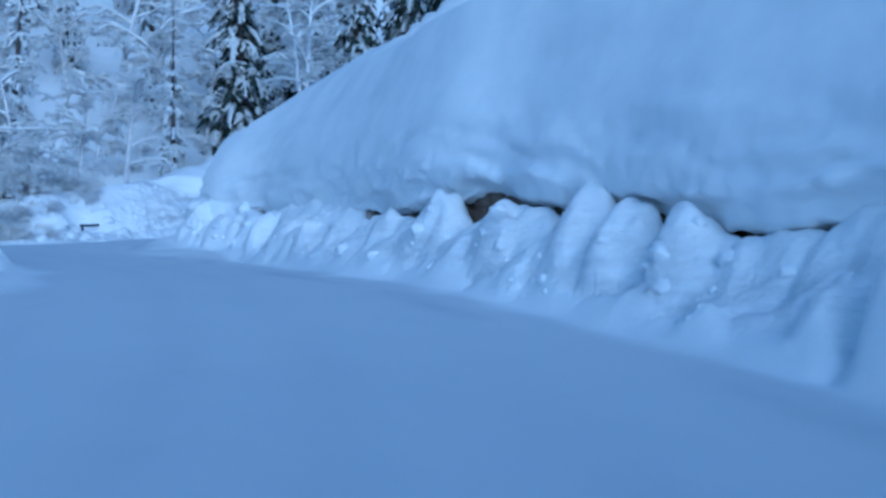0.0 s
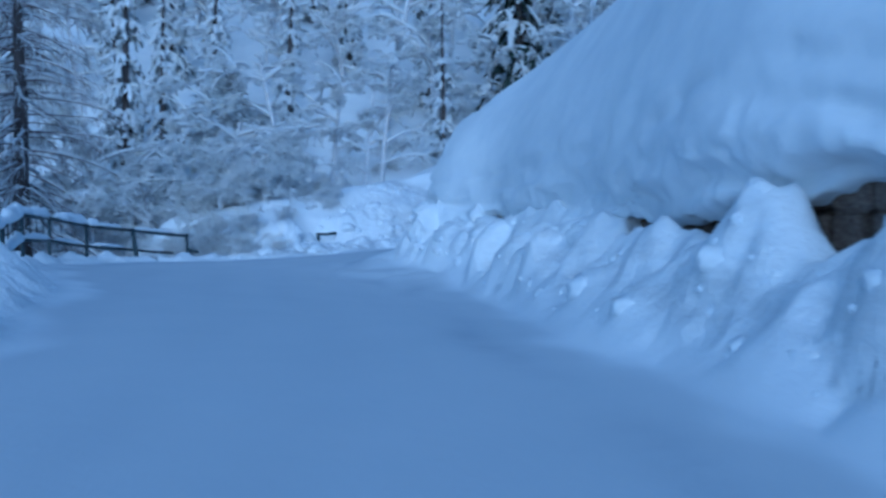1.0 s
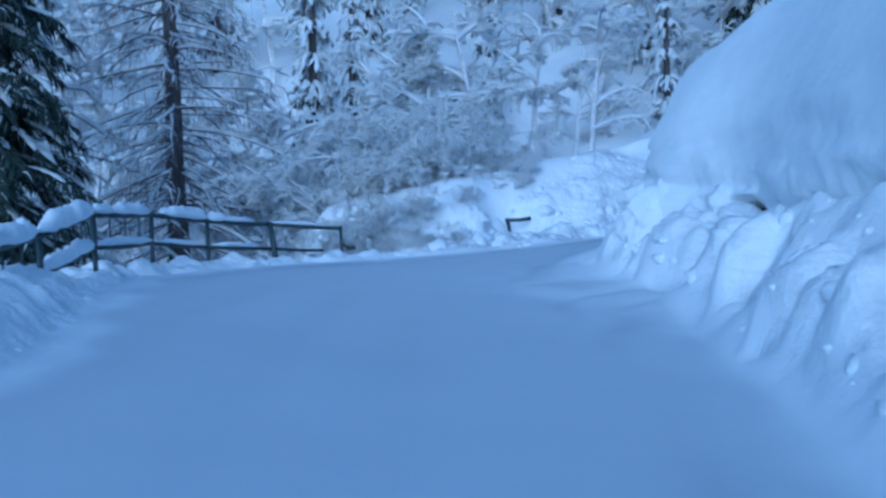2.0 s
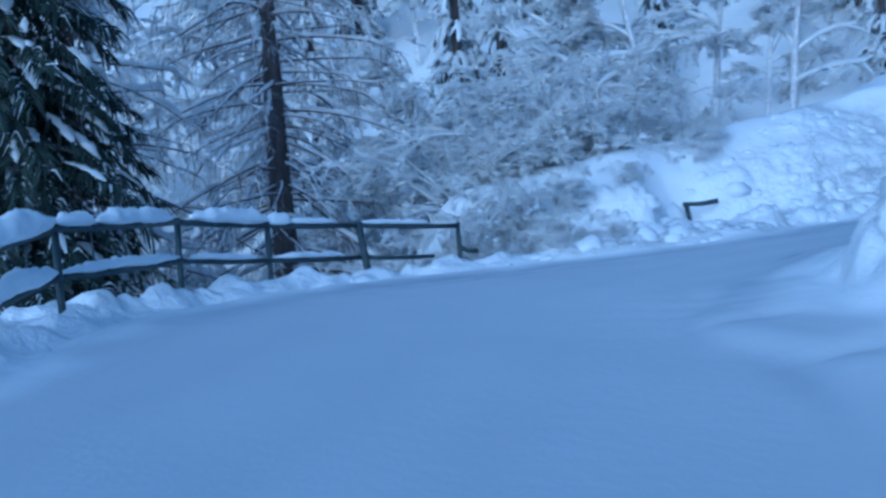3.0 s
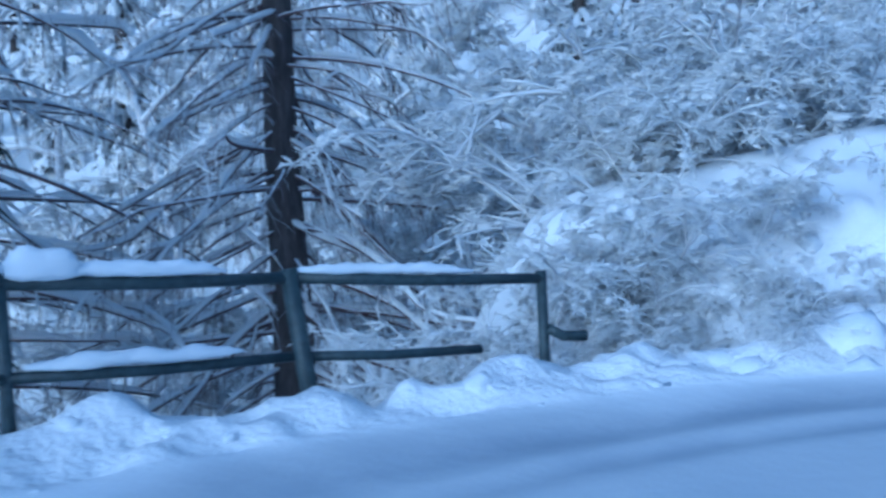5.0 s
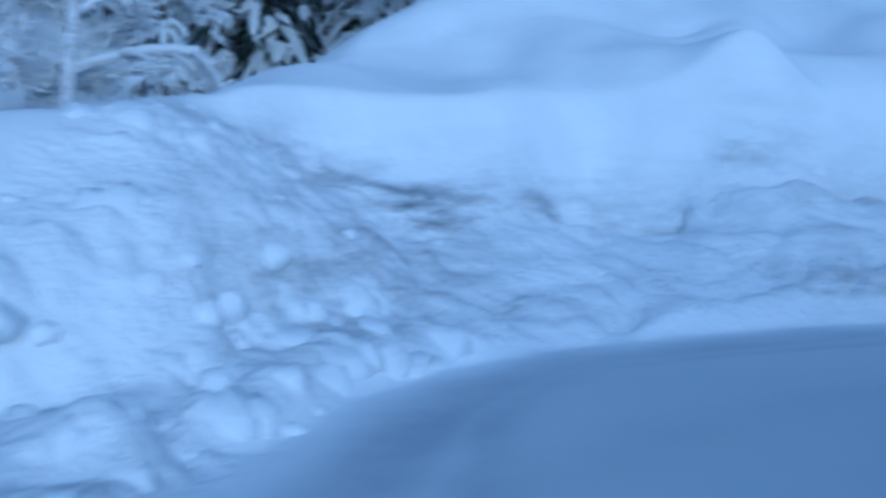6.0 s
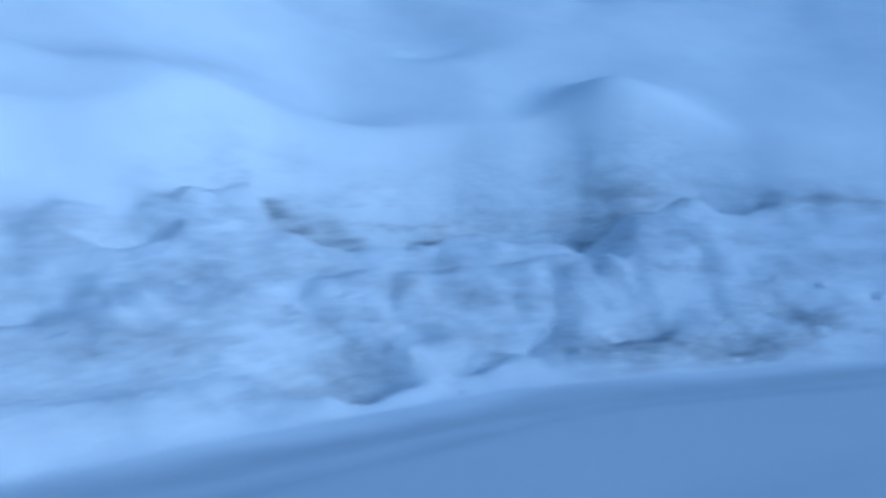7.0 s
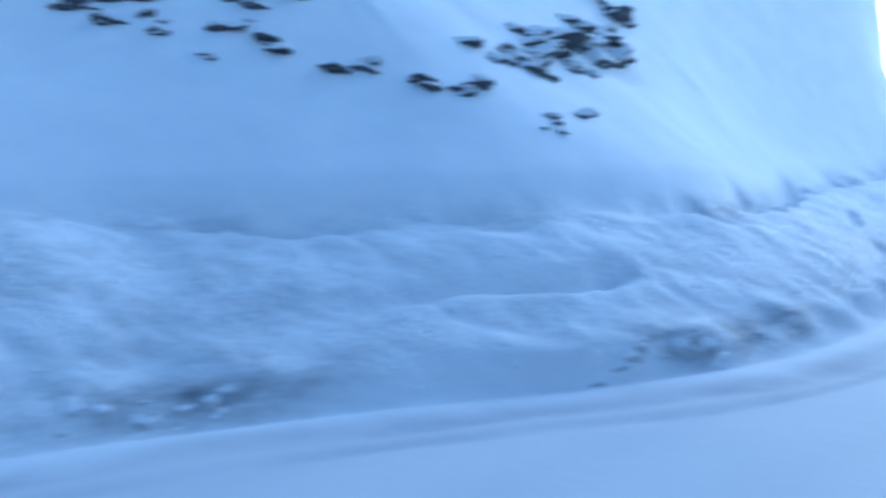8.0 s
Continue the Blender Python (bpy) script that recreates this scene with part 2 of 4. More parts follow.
OUTER = smooth_line([(-6, -45), (-4.4, -8), (-4.4, 5), (-5.3, 11.6), (-6.7, 14.2), (-8.6, 17), (-10.6, 19.2), (-11.9, 20.6), (-12.8, 21.9), (-13.2, 23.1), (-13.35, 24.4),
                     (-13.3, 25.5), (-13.1, 26.6), (-12.75, 27.6), (-12.2, 28.5), (-11.5, 29.3), (-10.8, 30.1), (-10.3, 31.1), (-10.0, 32.3), (-9.6, 33.5), (-8.7, 34.7), (-7.2, 35.6), (-4.8, 36.1),
                     (-2.6, 35.9), (-0.3, 35.1), (1.5, 34.2), (3.2, 32.6), (4.2, 31.2), (4.65, 29.8), (4.95, 28.4), (5.1, 26.9), (4.8, 25.3), (4.3, 23.9), (3.8, 22.6), (3.5, 21.2), (3.5, 19.4), (3.9, 17), (4.8, 14.2), (6.7, 9.8), (8.7, 3.5), (10.7, -8), (13.6, -23)], 0.25)


def beside(line, X, Y):
    """Signed distance from a line (positive to its left) and the running length at the foot, for arrays of points."""
    best = np.full(X.shape, 1e9)
    sign = np.ones(X.shape)
    at = np.zeros(X.shape)
    run = 0.0
    for a, b in zip(line, line[1:]):
        ex, ey = b[0] - a[0], b[1] - a[1]
        L2 = ex * ex + ey * ey
        u = np.clip(((X - a[0]) * ex + (Y - a[1]) * ey) / L2, 0, 1)
        dx, dy = X - a[0] - u * ex, Y - a[1] - u * ey
        d2 = dx * dx + dy * dy
        near = d2 < best
        best = np.where(near, d2, best)
        sign = np.where(near, np.sign(ex * dy - ey * dx + 1e-12), sign)
        at = np.where(near, run + u * math.sqrt(L2), at)
        run += math.sqrt(L2)
    return np.sqrt(best) * sign, at


def length_at(line, x, y):
    return float(beside(line, np.array([x]), np.array([y]))[1][0])


def ease(a, b, x):
    u = np.clip((x - a) / (b - a), 0, 1)
    return u * u * (3 - 2 * u)


_lat = np.random.RandomState(5).rand(256, 256)


def vnoise(x, y, scale, seed=0):
    """Smooth value noise in -1..1; scale in metres."""
    c, s = math.cos(0.5 + 1.3 * seed), math.sin(0.5 + 1.3 * seed)
    u, v = (c * x - s * y) / scale + 17.3 * seed, (s * x + c * y) / scale + 9.7 * seed
    i, j = np.floor(u).astype(int), np.floor(v).astype(int)
    fu, fv = u - i, v - j
    fu, fv = fu * fu * (3 - 2 * fu), fv * fv * (3 - 2 * fv)
    g = lambda a, b: _lat[a % 256, b % 256]
    return 2 * ((g(i, j) * (1 - fu) + g(i + 1, j) * fu) * (1 - fv) + (g(i, j + 1) * (1 - fu) + g(i + 1, j + 1) * fu) * fv) - 1


def clods(x, y, scale, seed=0):
    """Rounded clods with creases between them, 0..1."""
    return np.abs(vnoise(x + 0.3 * scale * vnoise(x, y, scale, seed + 60), y, scale, seed))


# crossfall: how much the road rises towards its left, metre by metre of its length
FALL_AT = [length_at(ROAD, x, y) for x, y in ((0, 0), (-1.2, 6.8), (-3.0, 12.2), (-5.2, 16.6), (-9.2, 22.9), (-9.75, 24.5), (-9.6, 26.0), (-9.3, 27.4), (-8.6, 28.8), (-7.2, 30.5))]
FALL = [0.0, 0.01, 0.03, 0.07, 0.075, 0.06, 0.02, -0.012, -0.02, 0.0]


# the road before and after its bend
APEX = length_at(INNER, -7.35, 26.4)
BEFORE = ROAD[:int(np.argmin(np.hypot(ROAD[:, 0] + 5.0, ROAD[:, 1] - 31.4))) + 1]
AFTER = ROAD[int(np.argmin(np.hypot(ROAD[:, 0] + 9.8, ROAD[:, 1] - 24.7))):]


def road_level(X, Y, at_inner):
    late = ease(APEX - 2.5, APEX + 2.5, at_inner)
    level = 0.0
    for leg, share in ((BEFORE, 1 - late), (AFTER, late)):
        top, bot = 0.0, 0.0
        for p in leg:
            w = 1 / ((X - p[0]) ** 2 + (Y - p[1]) ** 2 + 0.8) ** 4
            top, bot = top + w * p[2], bot + w
        level = level + share * top / bot
    off, at = beside(BEFORE, X, Y)
    return level + (1 - late) * np.clip(off, -1.5, 5.0) * np.interp(at, FALL_AT, FALL) * (1 - ease(6, 14, np.abs(off)))


# the road's level along the foot of the island's bank
_run = np.concatenate([[0], np.cumsum(np.hypot(*np.diff(INNER, axis=0).T))])
_t = np.gradient(INNER, axis=0)
_t = _t / np.hypot(_t[:, 0], _t[:, 1])[:, None]
FOOT_LEVEL = road_level(INNER[:, 0] - 0.9 * _t[:, 1], INNER[:, 1] + 0.9 * _t[:, 0], _run)


LOWER = INNER[:int(np.argmin(np.hypot(INNER[:, 0] + 2.7, INNER[:, 1] - 18.2)))]


def beside_island(X, Y):
    """As beside(), but next to the lower road the bank is that road's all the way in."""
    di, si = beside(INNER, X, Y)
    dl, sl = beside(LOWER, X, Y)
    own = (dl < 0) & (dl > -1.8) & (di < 0) & (sl < _run[len(LOWER) - 1] - 0.01)
    return np.where(own, dl, di), np.where(own, sl, si)


def road_height(X, Y):
    """The road's level, carried on under the bank beside it."""
    di, si = beside_island(X, Y)
    k = ease(-0.6, 0.1, -di) * (1 - ease(2.5, 5, -di))
    return road_level(X, Y, si) * (1 - k) + k * np.interp(si, _run, FOOT_LEVEL)


S_END = length_at(OUTER, -12.5, 27.9)
S_FENCE = length_at(OUTER, -13.2, 22.2)
S_TURN = length_at(OUTER, 4.8, 25.3)
S_TIP = length_at(INNER, -7.35, 26.4)
S_NEAR = length_at(INNER, 1.8, 9)
S_GAP = length_at(INNER, -2.3, 17.2)
CONES = []
_r = random.Random(11)
_s = length_at(INNER, 4.0, -4)
while _s < length_at(INNER, -6.0, 27.9):
    if not length_at(INNER, 2.2, 8) < _s < S_GAP + 0.3:
        CONES.append((_s, _r.uniform(0.4, 0.9), _r.uniform(0.35, 0.9), _r.uniform(0.55, 1.0) + 0.22 * (_s > S_GAP)))
    _s += _r.uniform(0.35, 1.25)
# heaps that stand free before the hollow under the snow: place along the bank, distance in, width, height
for _x, _y, _in, _wide, _tall in ((1.83, 8.92, 0.75, 0.5, 1.16), (1.38, 9.9, 0.75, 0.55, 1.28), (1.01, 10.75, 0.8, 0.62, 1.42),
                                  (0.35, 12.1, 0.75, 0.95, 1.2), (-0.79, 14.1, 0.78, 0.95, 1.18), (-1.55, 15.6, 0.8, 0.6, 1.04)):
    CONES.append((length_at(INNER, _x, _y), _in, _wide, _tall))


_s = length_at(INNER, 3.5, 3)
while _s < S_TIP:
    CONES.append((_s, _r.uniform(0.1, 0.4), _r.uniform(0.4, 1.0), _r.uniform(0.2, 0.4)))
    _s += _r.uniform(0.4, 1.6)


# cones of snow that slid down over the cut face
SLUMPS = [(-5.05, 38.3, 1.0, 1.2), (-1.6, 38.2, 0.4, 1.1), (1.6, 37.2, 0.4, 1.2), (5.3, 34.4, 0.55, 1.4), (7.0, 30.2, 0.4, 1.3), (6.6, 26.2, 0.35, 1.2)]


def terrain(X, Y):
    """Height of the snow, how dirty or darkened in its hollows, and how rutted it is."""
    zr = road_height(X, Y)
    di, si = beside_island(X, Y)
    do, so = beside(OUTER, X, Y)
    din, dout = -di, do
    mid, _ = beside(ROAD, X, Y)
    # carriageway: shallow ruts of packed snow
    z = zr + 0.006 * vnoise(X, Y, 0.8, 1) + 0.02 * vnoise(X, Y, 3.0, 2)
    rut = np.zeros(X.shape)
    for off, wide in ((-1.9, 0.28), (-0.5, 0.25), (0.55, 0.25), (1.9, 0.3)):
        rut = np.maximum(rut, np.exp(-((mid - off - 0.25 * vnoise(so, so * 0, 5, 3)) / wide) ** 2))
    edge = np.exp(-((dout + 0.55 + 0.12 * vnoise(X, Y, 2, 4)) / 0.3) ** 2) * ease(S_END - 9, S_END, so)
    edge2 = np.exp(-((dout + 1.0 + 0.15 * vnoise(X, Y, 2.5, 6)) / 0.16) ** 2) * ease(S_END - 6, S_END, so)
    bend = np.degrees(np.arctan2(Y - 28.0, X + 7.0)) % 360
    rutted = np.maximum(edge, 0.8 * edge2) * (0.45 + 0.55 * ease(70, 130, bend)) * np.clip(0.75 + 0.6 * vnoise(X, Y, 1.6, 48), 0.2, 1)
    shoulder = np.exp(-((din + 0.9 + 0.3 * vnoise(X, Y, 1.8, 39)) / 0.22) ** 2) * np.clip(0.3 + vnoise(X, Y, 2.2, 40), 0, 1)
    tip = ease(S_TIP - 5.5, S_TIP - 3.5, si) * (1 - ease(S_TIP + 0.5, S_TIP + 2.5, si)) * (din < 0.3)
    apron = ease(-1.5, -0.75, din + 0.3 * vnoise(X, Y, 1.1, 51)) * tip
    z = z + apron * (0.08 + 0.06 * clods(X, Y, 0.8, 52) + 0.12 * ease(-0.8, 0, din))
    rim = np.exp(-((din + 1.3 + 0.3 * vnoise(X, Y, 1.1, 51)) / 0.16) ** 2) * tip * np.clip(0.4 + vnoise(X, Y, 0.9, 56), 0, 1)
    z = z - 0.015 * rut - 0.05 * rutted
    # inner bank: ploughed blocks, then the island's slope
    a = np.maximum(din, 0)
    lump = np.zeros(X.shape)
    sw, dw = si + 0.2 * vnoise(X, Y, 0.9, 80) + 0.1 * vnoise(X, Y, 0.35, 81), din + 0.12 * vnoise(X, Y, 0.8, 82) + 0.08 * vnoise(X, Y, 0.3, 83)
    for s0, at, wide, tall in CONES:
        r = np.hypot((sw - s0) / wide, (dw - at) / 0.62)
        lump = np.maximum(lump, 0.93 * tall * np.clip(1.02 - r ** 2.4, 0, 1) ** 0.8)
    foot = (0.86 + 0.1 * vnoise(X, Y, 1.1, 86)) * np.clip((a + 0.1 + 0.2 * vnoise(X, Y, 0.6, 7)) / 0.85, 0, 1) ** 0.8
    rough = (0.14 * clods(X, Y, 0.7, 8) + 0.1 * clods(X, Y, 0.3, 9) + 0.09 * vnoise(X, Y, 0.4, 87) + 0.07 * vnoise(X, Y, 0.18, 88) - 0.1) * ease(-0.05, 0.25, a) * (1 - ease(1.6, 2.4, a))
    gap = 1 - ease(S_GAP - 0.5, S_GAP + 1, si)
    behind = ease(0.9, 1.15, a) * gap
    # where no hollow lies behind it the bank climbs on to the snow above
    up_left = ease(S_GAP - 0.2, S_GAP + 0.6, si) * (1 - ease(S_TIP - 5, S_TIP - 3, si))
    up_near = 1 - ease(S_NEAR - 1.9, S_NEAR - 0.7, si)
    behind = behind * (1 - up_near)
    foot = foot + 0.4 * np.maximum(up_left, up_near) * ease(0.4, 0.95, a + 0.15 * vnoise(X, Y, 0.6, 90))
    foot = foot * (1 - 0.35 * behind)
    lump = lump * (1 + 0.14 * vnoise(X, Y, 0.45, 84) + 0.08 * vnoise(X, Y, 0.2, 85))
    lump = np.where(din > -0.2, np.maximum(lump, 0), 0)
    bank = (np.maximum(foot, 0) ** 5 + lump ** 5) ** 0.2 + rough * (1 - 0.6 * behind) * (0.8 + 0.15 * up_left)
    hill = np.interp(a, [1.3, 1.8, 2.5, 4, 8, 14, 40], [1.8, 3.7, 4.9, 6.1, 7.8, 8.8, 9.5])
    hill = 1.04 + (hill - 1.04) * (1 - 0.36 * np.exp(-(np.minimum(0, si - S_TIP) / 3.2) ** 2))
    hill = hill + 0.14 * vnoise(X, Y, 3.5, 10) + 0.06 * vnoise(X, Y, 1.1, 11)
    k = ease(1.42, 1.75, a)
    z = np.where(din > -0.3, zr + (bank * (1 - k) + hill * k) * ease(-0.3, 0.1, din) + (z - zr) * (1 - ease(-0.3, 0.1, din)), z)
    # outer side
    b = np.maximum(dout, 0)
    e = ease(-0.25, 0.15, dout)
    rough2 = 0.08 * vnoise(X, Y, 0.45, 12) + 0.08 * vnoise(X, Y, 0.2, 13) + 0.07 * clods(X, Y, 0.24, 89) - 0.05
    low_v = ease(S_FENCE - 3.5, S_FENCE - 2, so)
    verge = (0.28 - 0.14 * low_v) * ease(0, 0.6 + 0.3 * low_v, b + 0.2 * vnoise(X, Y, 0.7, 14)) + (0.12 - 0.08 * low_v + 0.1 * vnoise(X, Y, 1.5, 28) + 0.07 * vnoise(X, Y, 0.55, 53) + 0.05 * vnoise(X, Y, 0.25, 72)) * ease(0.35, 0.95, b) + rough2 * ease(0, 0.25, b) * (1 - ease(2, 4, b))
    brink = 1.35 - 0.8 * ease(S_FENCE - 1.5, S_FENCE + 1.0, so) + 0.14 * vnoise(X, Y, 0.7, 65)
    valley = verge - (0.62 + 0.5 * ease(S_FENCE - 1.5, S_FENCE + 1.0, so) * (1 - ease(1, 2.2, b))) * np.maximum(b - brink, 0) + 0.5 * vnoise(X, Y, 5, 15) * ease(3, 7, b)
    valley = np.maximum(valley, -7 + 0.6 * vnoise(X, Y, 9, 16))
    turn = np.degrees(np.arctan2(Y - 28.0, X + 7.0)) % 360
    turn = np.where(turn > 300, 0, turn)
    crest = np.interp(turn, [60, 80, 90, 98, 105, 115, 125, 140, 147, 157, 164, 171, 178, 186], [40, 12, 6.5, 4.4, 3.2, 2.3, 1.95, 1.75, 1.65, 1.45, 1.2, 0.75, 0.45, 0.35])
    kf = np.clip(crest / 2.4, 0.3, 1)
    w_cut = (1 - ease(98, 125, turn)) * (0.3 + 0.7 * ease(5, 40, turn))
    plane = 0.18 + 0.82 * ease(0, 45, turn)
    lip = 2.1 + plane * (0.6 * vnoise(X, Y, 2.8, 18) + 0.2 * plane * vnoise(X, Y, 0.9, 19))
    face = 0.16 * ease(0, 0.3, b + 0.14 * vnoise(X, Y, 0.5, 20)) + 1.2 * np.clip(b / lip, 0, 1)
    la = 0.4 * so + 0.25 * vnoise(X, Y, 2.0, 70)
    crumble = 0.2 * vnoise(la, b, 0.8, 37) + 0.16 * clods(la, b, 0.5, 38) + 0.12 * clods(X, Y, 0.36, 21) - 0.12
    crumble = crumble * (0.3 + 0.7 * ease(5, 45, turn))
    face = face + crumble * (1 - ease(lip - 0.1, lip + 0.4, b)) * ease(0.05, 0.4, b)
    ledge = np.clip(0.4 + 1.2 * vnoise(0.45 * so, b, 1.0, 22), 0, 1) * np.clip(0.7 + 0.6 * vnoise(X, Y, 0.5, 73), 0.2, 1)
    face = face - 0.75 * ledge * np.exp(-((b - lip + 0.12 * vnoise(X, Y, 0.6, 74)) / 0.16) ** 2)
    step = 1.05 + 0.25 * vnoise(X, Y, 1.7, 75)
    face = face - 0.2 * np.clip(1.6 * vnoise(0.5 * so, b, 0.9, 76), 0, 1) * np.exp(-((b - step) / 0.14) ** 2)
    up = b + np.maximum(X - 3.7 - b, 0) * ease(S_TURN, S_TURN + 6, so) * ease(2.5, 7, b)
    rise = (0.75 * plane) * ease(lip + 0.12, lip + 0.5, b) + (0.6 + 0.15 * ease(S_TURN - 8, S_TURN + 8, so)) * np.maximum(up - lip, 0) + 0.3 * np.maximum(up - 9, 0) * ease(S_TURN, S_TURN + 6, so)
    soft = plane * (0.4 * vnoise(X, Y, 2.8, 23) + 0.16 * vnoise(X, Y, 1.1, 24)) * ease(lip, lip + 1.2, b)
    for sx, sy, tall, wide in SLUMPS:
        soft = soft + tall * ease(0, 1, np.clip(1 - np.hypot(X - sx, Y - sy) / wide, 0, 1)) * 0.8
    scarp = lip + 2.4 + 0.5 * vnoise(X, Y, 1.5, 43)
    soft = soft - 0.3 * np.clip(vnoise(X, Y, 1.9, 44) - 0.1, 0, 1) * np.exp(-((b - scarp) / 0.22) ** 2)
    bank_h = face * kf + rise
    bank_h = np.minimum(bank_h, crest) - 0.16 * np.exp(-np.abs(bank_h - crest) / 0.5)
    low_side = 1 - ease(90, 105, turn) * 1.0
    pit = np.maximum(np.exp(-((b - lip + 0.05) / 0.3) ** 2), np.exp(-((b - 0.4) / 0.25) ** 2))
    bank_h = bank_h - 0.75 * pit * np.clip(vnoise(la, b, 0.55, 61) - 0.15, 0, 1) * w_cut - 0.28 * pit * np.clip(vnoise(1.4 * la, b, 0.3, 62) - 0.1, 0, 1) * w_cut
    bb = b + 0.3 * vnoise(X, Y, 0.9, 63)
    set_in = np.interp(turn, [122, 140, 160, 172], [0.7, 1.9, 1.9, 1.5])
    heap = crest * (0.14 * ease(-0.1, 0.5, bb) + 0.46 * ease(set_in, set_in + 0.5, bb) + 0.4 * ease(set_in + 0.3, set_in + 1.6, b)) + 0.05 * vnoise(X, Y, 1.3, 64)
    bank_h = bank_h + (heap - bank_h) * ease(104, 122, turn)
    side2 = bank_h + soft * np.clip(crest / 4, 0.25, 1) - 0.13 * np.maximum(b - 6, 0) * (1 - low_side)
    side2 = side2 + (0.2 * clods(X, Y, 0.5, 57) + 0.18 * clods(X, Y, 0.27, 58) - 0.14) * ease(108, 125, turn) * ease(0.1, 0.4, b) * (1 - ease(set_in + 0.3, set_in + 0.8, b))
    side2 = side2 - 0.6 * np.maximum(b - 4.2, 0) * ease(125, 140, turn)
    side2 = side2 * (1 - 0.9 * np.exp(-(((X + 12.0) ** 2 + (Y - 31.9) ** 2) / 0.4) ** 2))
    w1, w2 = 1 - ease(163, 181, turn + 6 * vnoise(X, Y, 1.2, 66)), 1 - ease(98, 130, turn)
    side = valley * (1 - w1) + w1 * side2
    z = np.where(dout > -0.25, zr + side * e + (z - zr) * (1 - e), z)
    # the mountainside over the valley
    u = -0.45 * X + 0.89 * Y
    far = -3 + 0.62 * np.maximum(u - 46, 0) + 2.5 * vnoise(X, Y, 24, 25) * ease(46, 70, u) + 0.6 * vnoise(X, Y, 6, 26)
    far = np.minimum(far, 190 + 20 * vnoise(X, Y, 60, 27))
    t = ease(40, 50, u) * ease(3, 8, dout)
    z = np.where(dout > 0, np.maximum(z, z * (1 - t) + far * t), z)
    z = np.minimum(z, 260)
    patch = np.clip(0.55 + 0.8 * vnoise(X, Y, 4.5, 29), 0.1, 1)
    # lip and foot: crevice shade painted into the colour, along with bare earth
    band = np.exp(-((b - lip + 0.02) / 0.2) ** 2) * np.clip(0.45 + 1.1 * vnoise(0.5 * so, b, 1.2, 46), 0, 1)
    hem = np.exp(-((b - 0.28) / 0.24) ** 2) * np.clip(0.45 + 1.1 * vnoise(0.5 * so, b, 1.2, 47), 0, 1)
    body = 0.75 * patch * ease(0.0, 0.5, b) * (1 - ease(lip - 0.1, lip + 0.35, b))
    dirt_and_shade = np.where(dout > 0, w2 * np.maximum((0.45 + 0.55 * ease(5, 45, turn)) * np.maximum(1.5 * band, body), (0.95 + 0.45 * ease(5, 45, turn)) * hem)
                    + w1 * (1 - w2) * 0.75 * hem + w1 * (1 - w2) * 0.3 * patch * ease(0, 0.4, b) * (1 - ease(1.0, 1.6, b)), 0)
    dirt_and_shade = np.maximum(dirt_and_shade, np.where(din > 0, 0.3 * ease(0, 0.2, a) * (1 - ease(0.4, 0.9, a)), 0))
    crumb = np.maximum((0.4 + 0.6 * ease(5, 50, turn)) * ease(-0.15, 0.3, dout) * (1 - ease(lip - 0.1, lip + 0.5, b)), 0.7 * ease(-0.3, 0.2, din))
    return z, dirt_and_shade, np.clip(rutted + 0.2 * rut * (0.5 + 0.5 * vnoise(X, Y, 3, 30)) + 0.5 * shoulder + 0.8 * rim, 0, 1), crumb, (1 - ease(-0.5, -0.1, dout + 0.25 * vnoise(X, Y, 0.8, 54))) * (1 - ease(-0.6, -0.1, din + 0.25 * vnoise(X, Y, 0.8, 55)))


def axis(lo, hi, fine_lo, fine_hi, step, grow=1.12):
    mid = list(np.arange(fine_lo, fine_hi, step))
    left, right, d = [], [], step
    x = fine_lo
    while x > lo:
        d *= grow
        x -= d
        left.append(x)
    d, x = step, mid[-1]
    while x < hi:
        d *= grow
        x += d
        right.append(x)
    return np.array(left[::-1] + mid + right)


def build_ground():
    gx, gy = axis(-700, 700, -15.5, 10.5, 0.06), axis(-700, 700, 4.0, 39.5, 0.06)
    X, Y = np.meshgrid(gx, gy, indexing="ij")
    z, dirt_and_shade, rut, crumb, packed = terrain(X.ravel(), Y.ravel())
    co = np.stack([X.ravel(), Y.ravel(), z], 1)
    nx, ny = len(gx), len(gy)
    idx = np.arange(nx * ny).reshape(nx, ny)
    q = np.stack([idx[:-1, :-1], idx[1:, :-1], idx[1:, 1:], idx[:-1, 1:]], -1).reshape(-1, 4)
    me = bpy.data.meshes.new("ground")
    me.vertices.add(len(co))
    me.vertices.foreach_set("co", co.ravel())
    me.loops.add(q.size)
    me.loops.foreach_set("vertex_index", q.ravel())
    me.polygons.add(len(q))
    me.polygons.foreach_set("loop_start", np.arange(0, q.size, 4))
    for name, values in (("dirt_and_shade", dirt_and_shade), ("track", rut), ("crumb", crumb), ("packed", packed)):
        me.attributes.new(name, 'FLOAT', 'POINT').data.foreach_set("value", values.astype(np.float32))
    me.update()
    me.validate()
    me.shade_smooth()
    me.materials.append(SNOW_GROUND)
    return tagged(new("ground", me), "deep snow over a mountain road, its banks and hillsides", "snowy ground", kind="structure")


ground = build_ground()


def height(x, y):
    return float(terrain(np.array([float(x)]), np.array([float(y)]))[0][0])


def heights(points):
    a = np.array(points, float)
    return terrain(a[:, 0], a[:, 1])[0]

# ---- island bank: stone wall, overhanging snow, broken blocks ----
_runs = {}


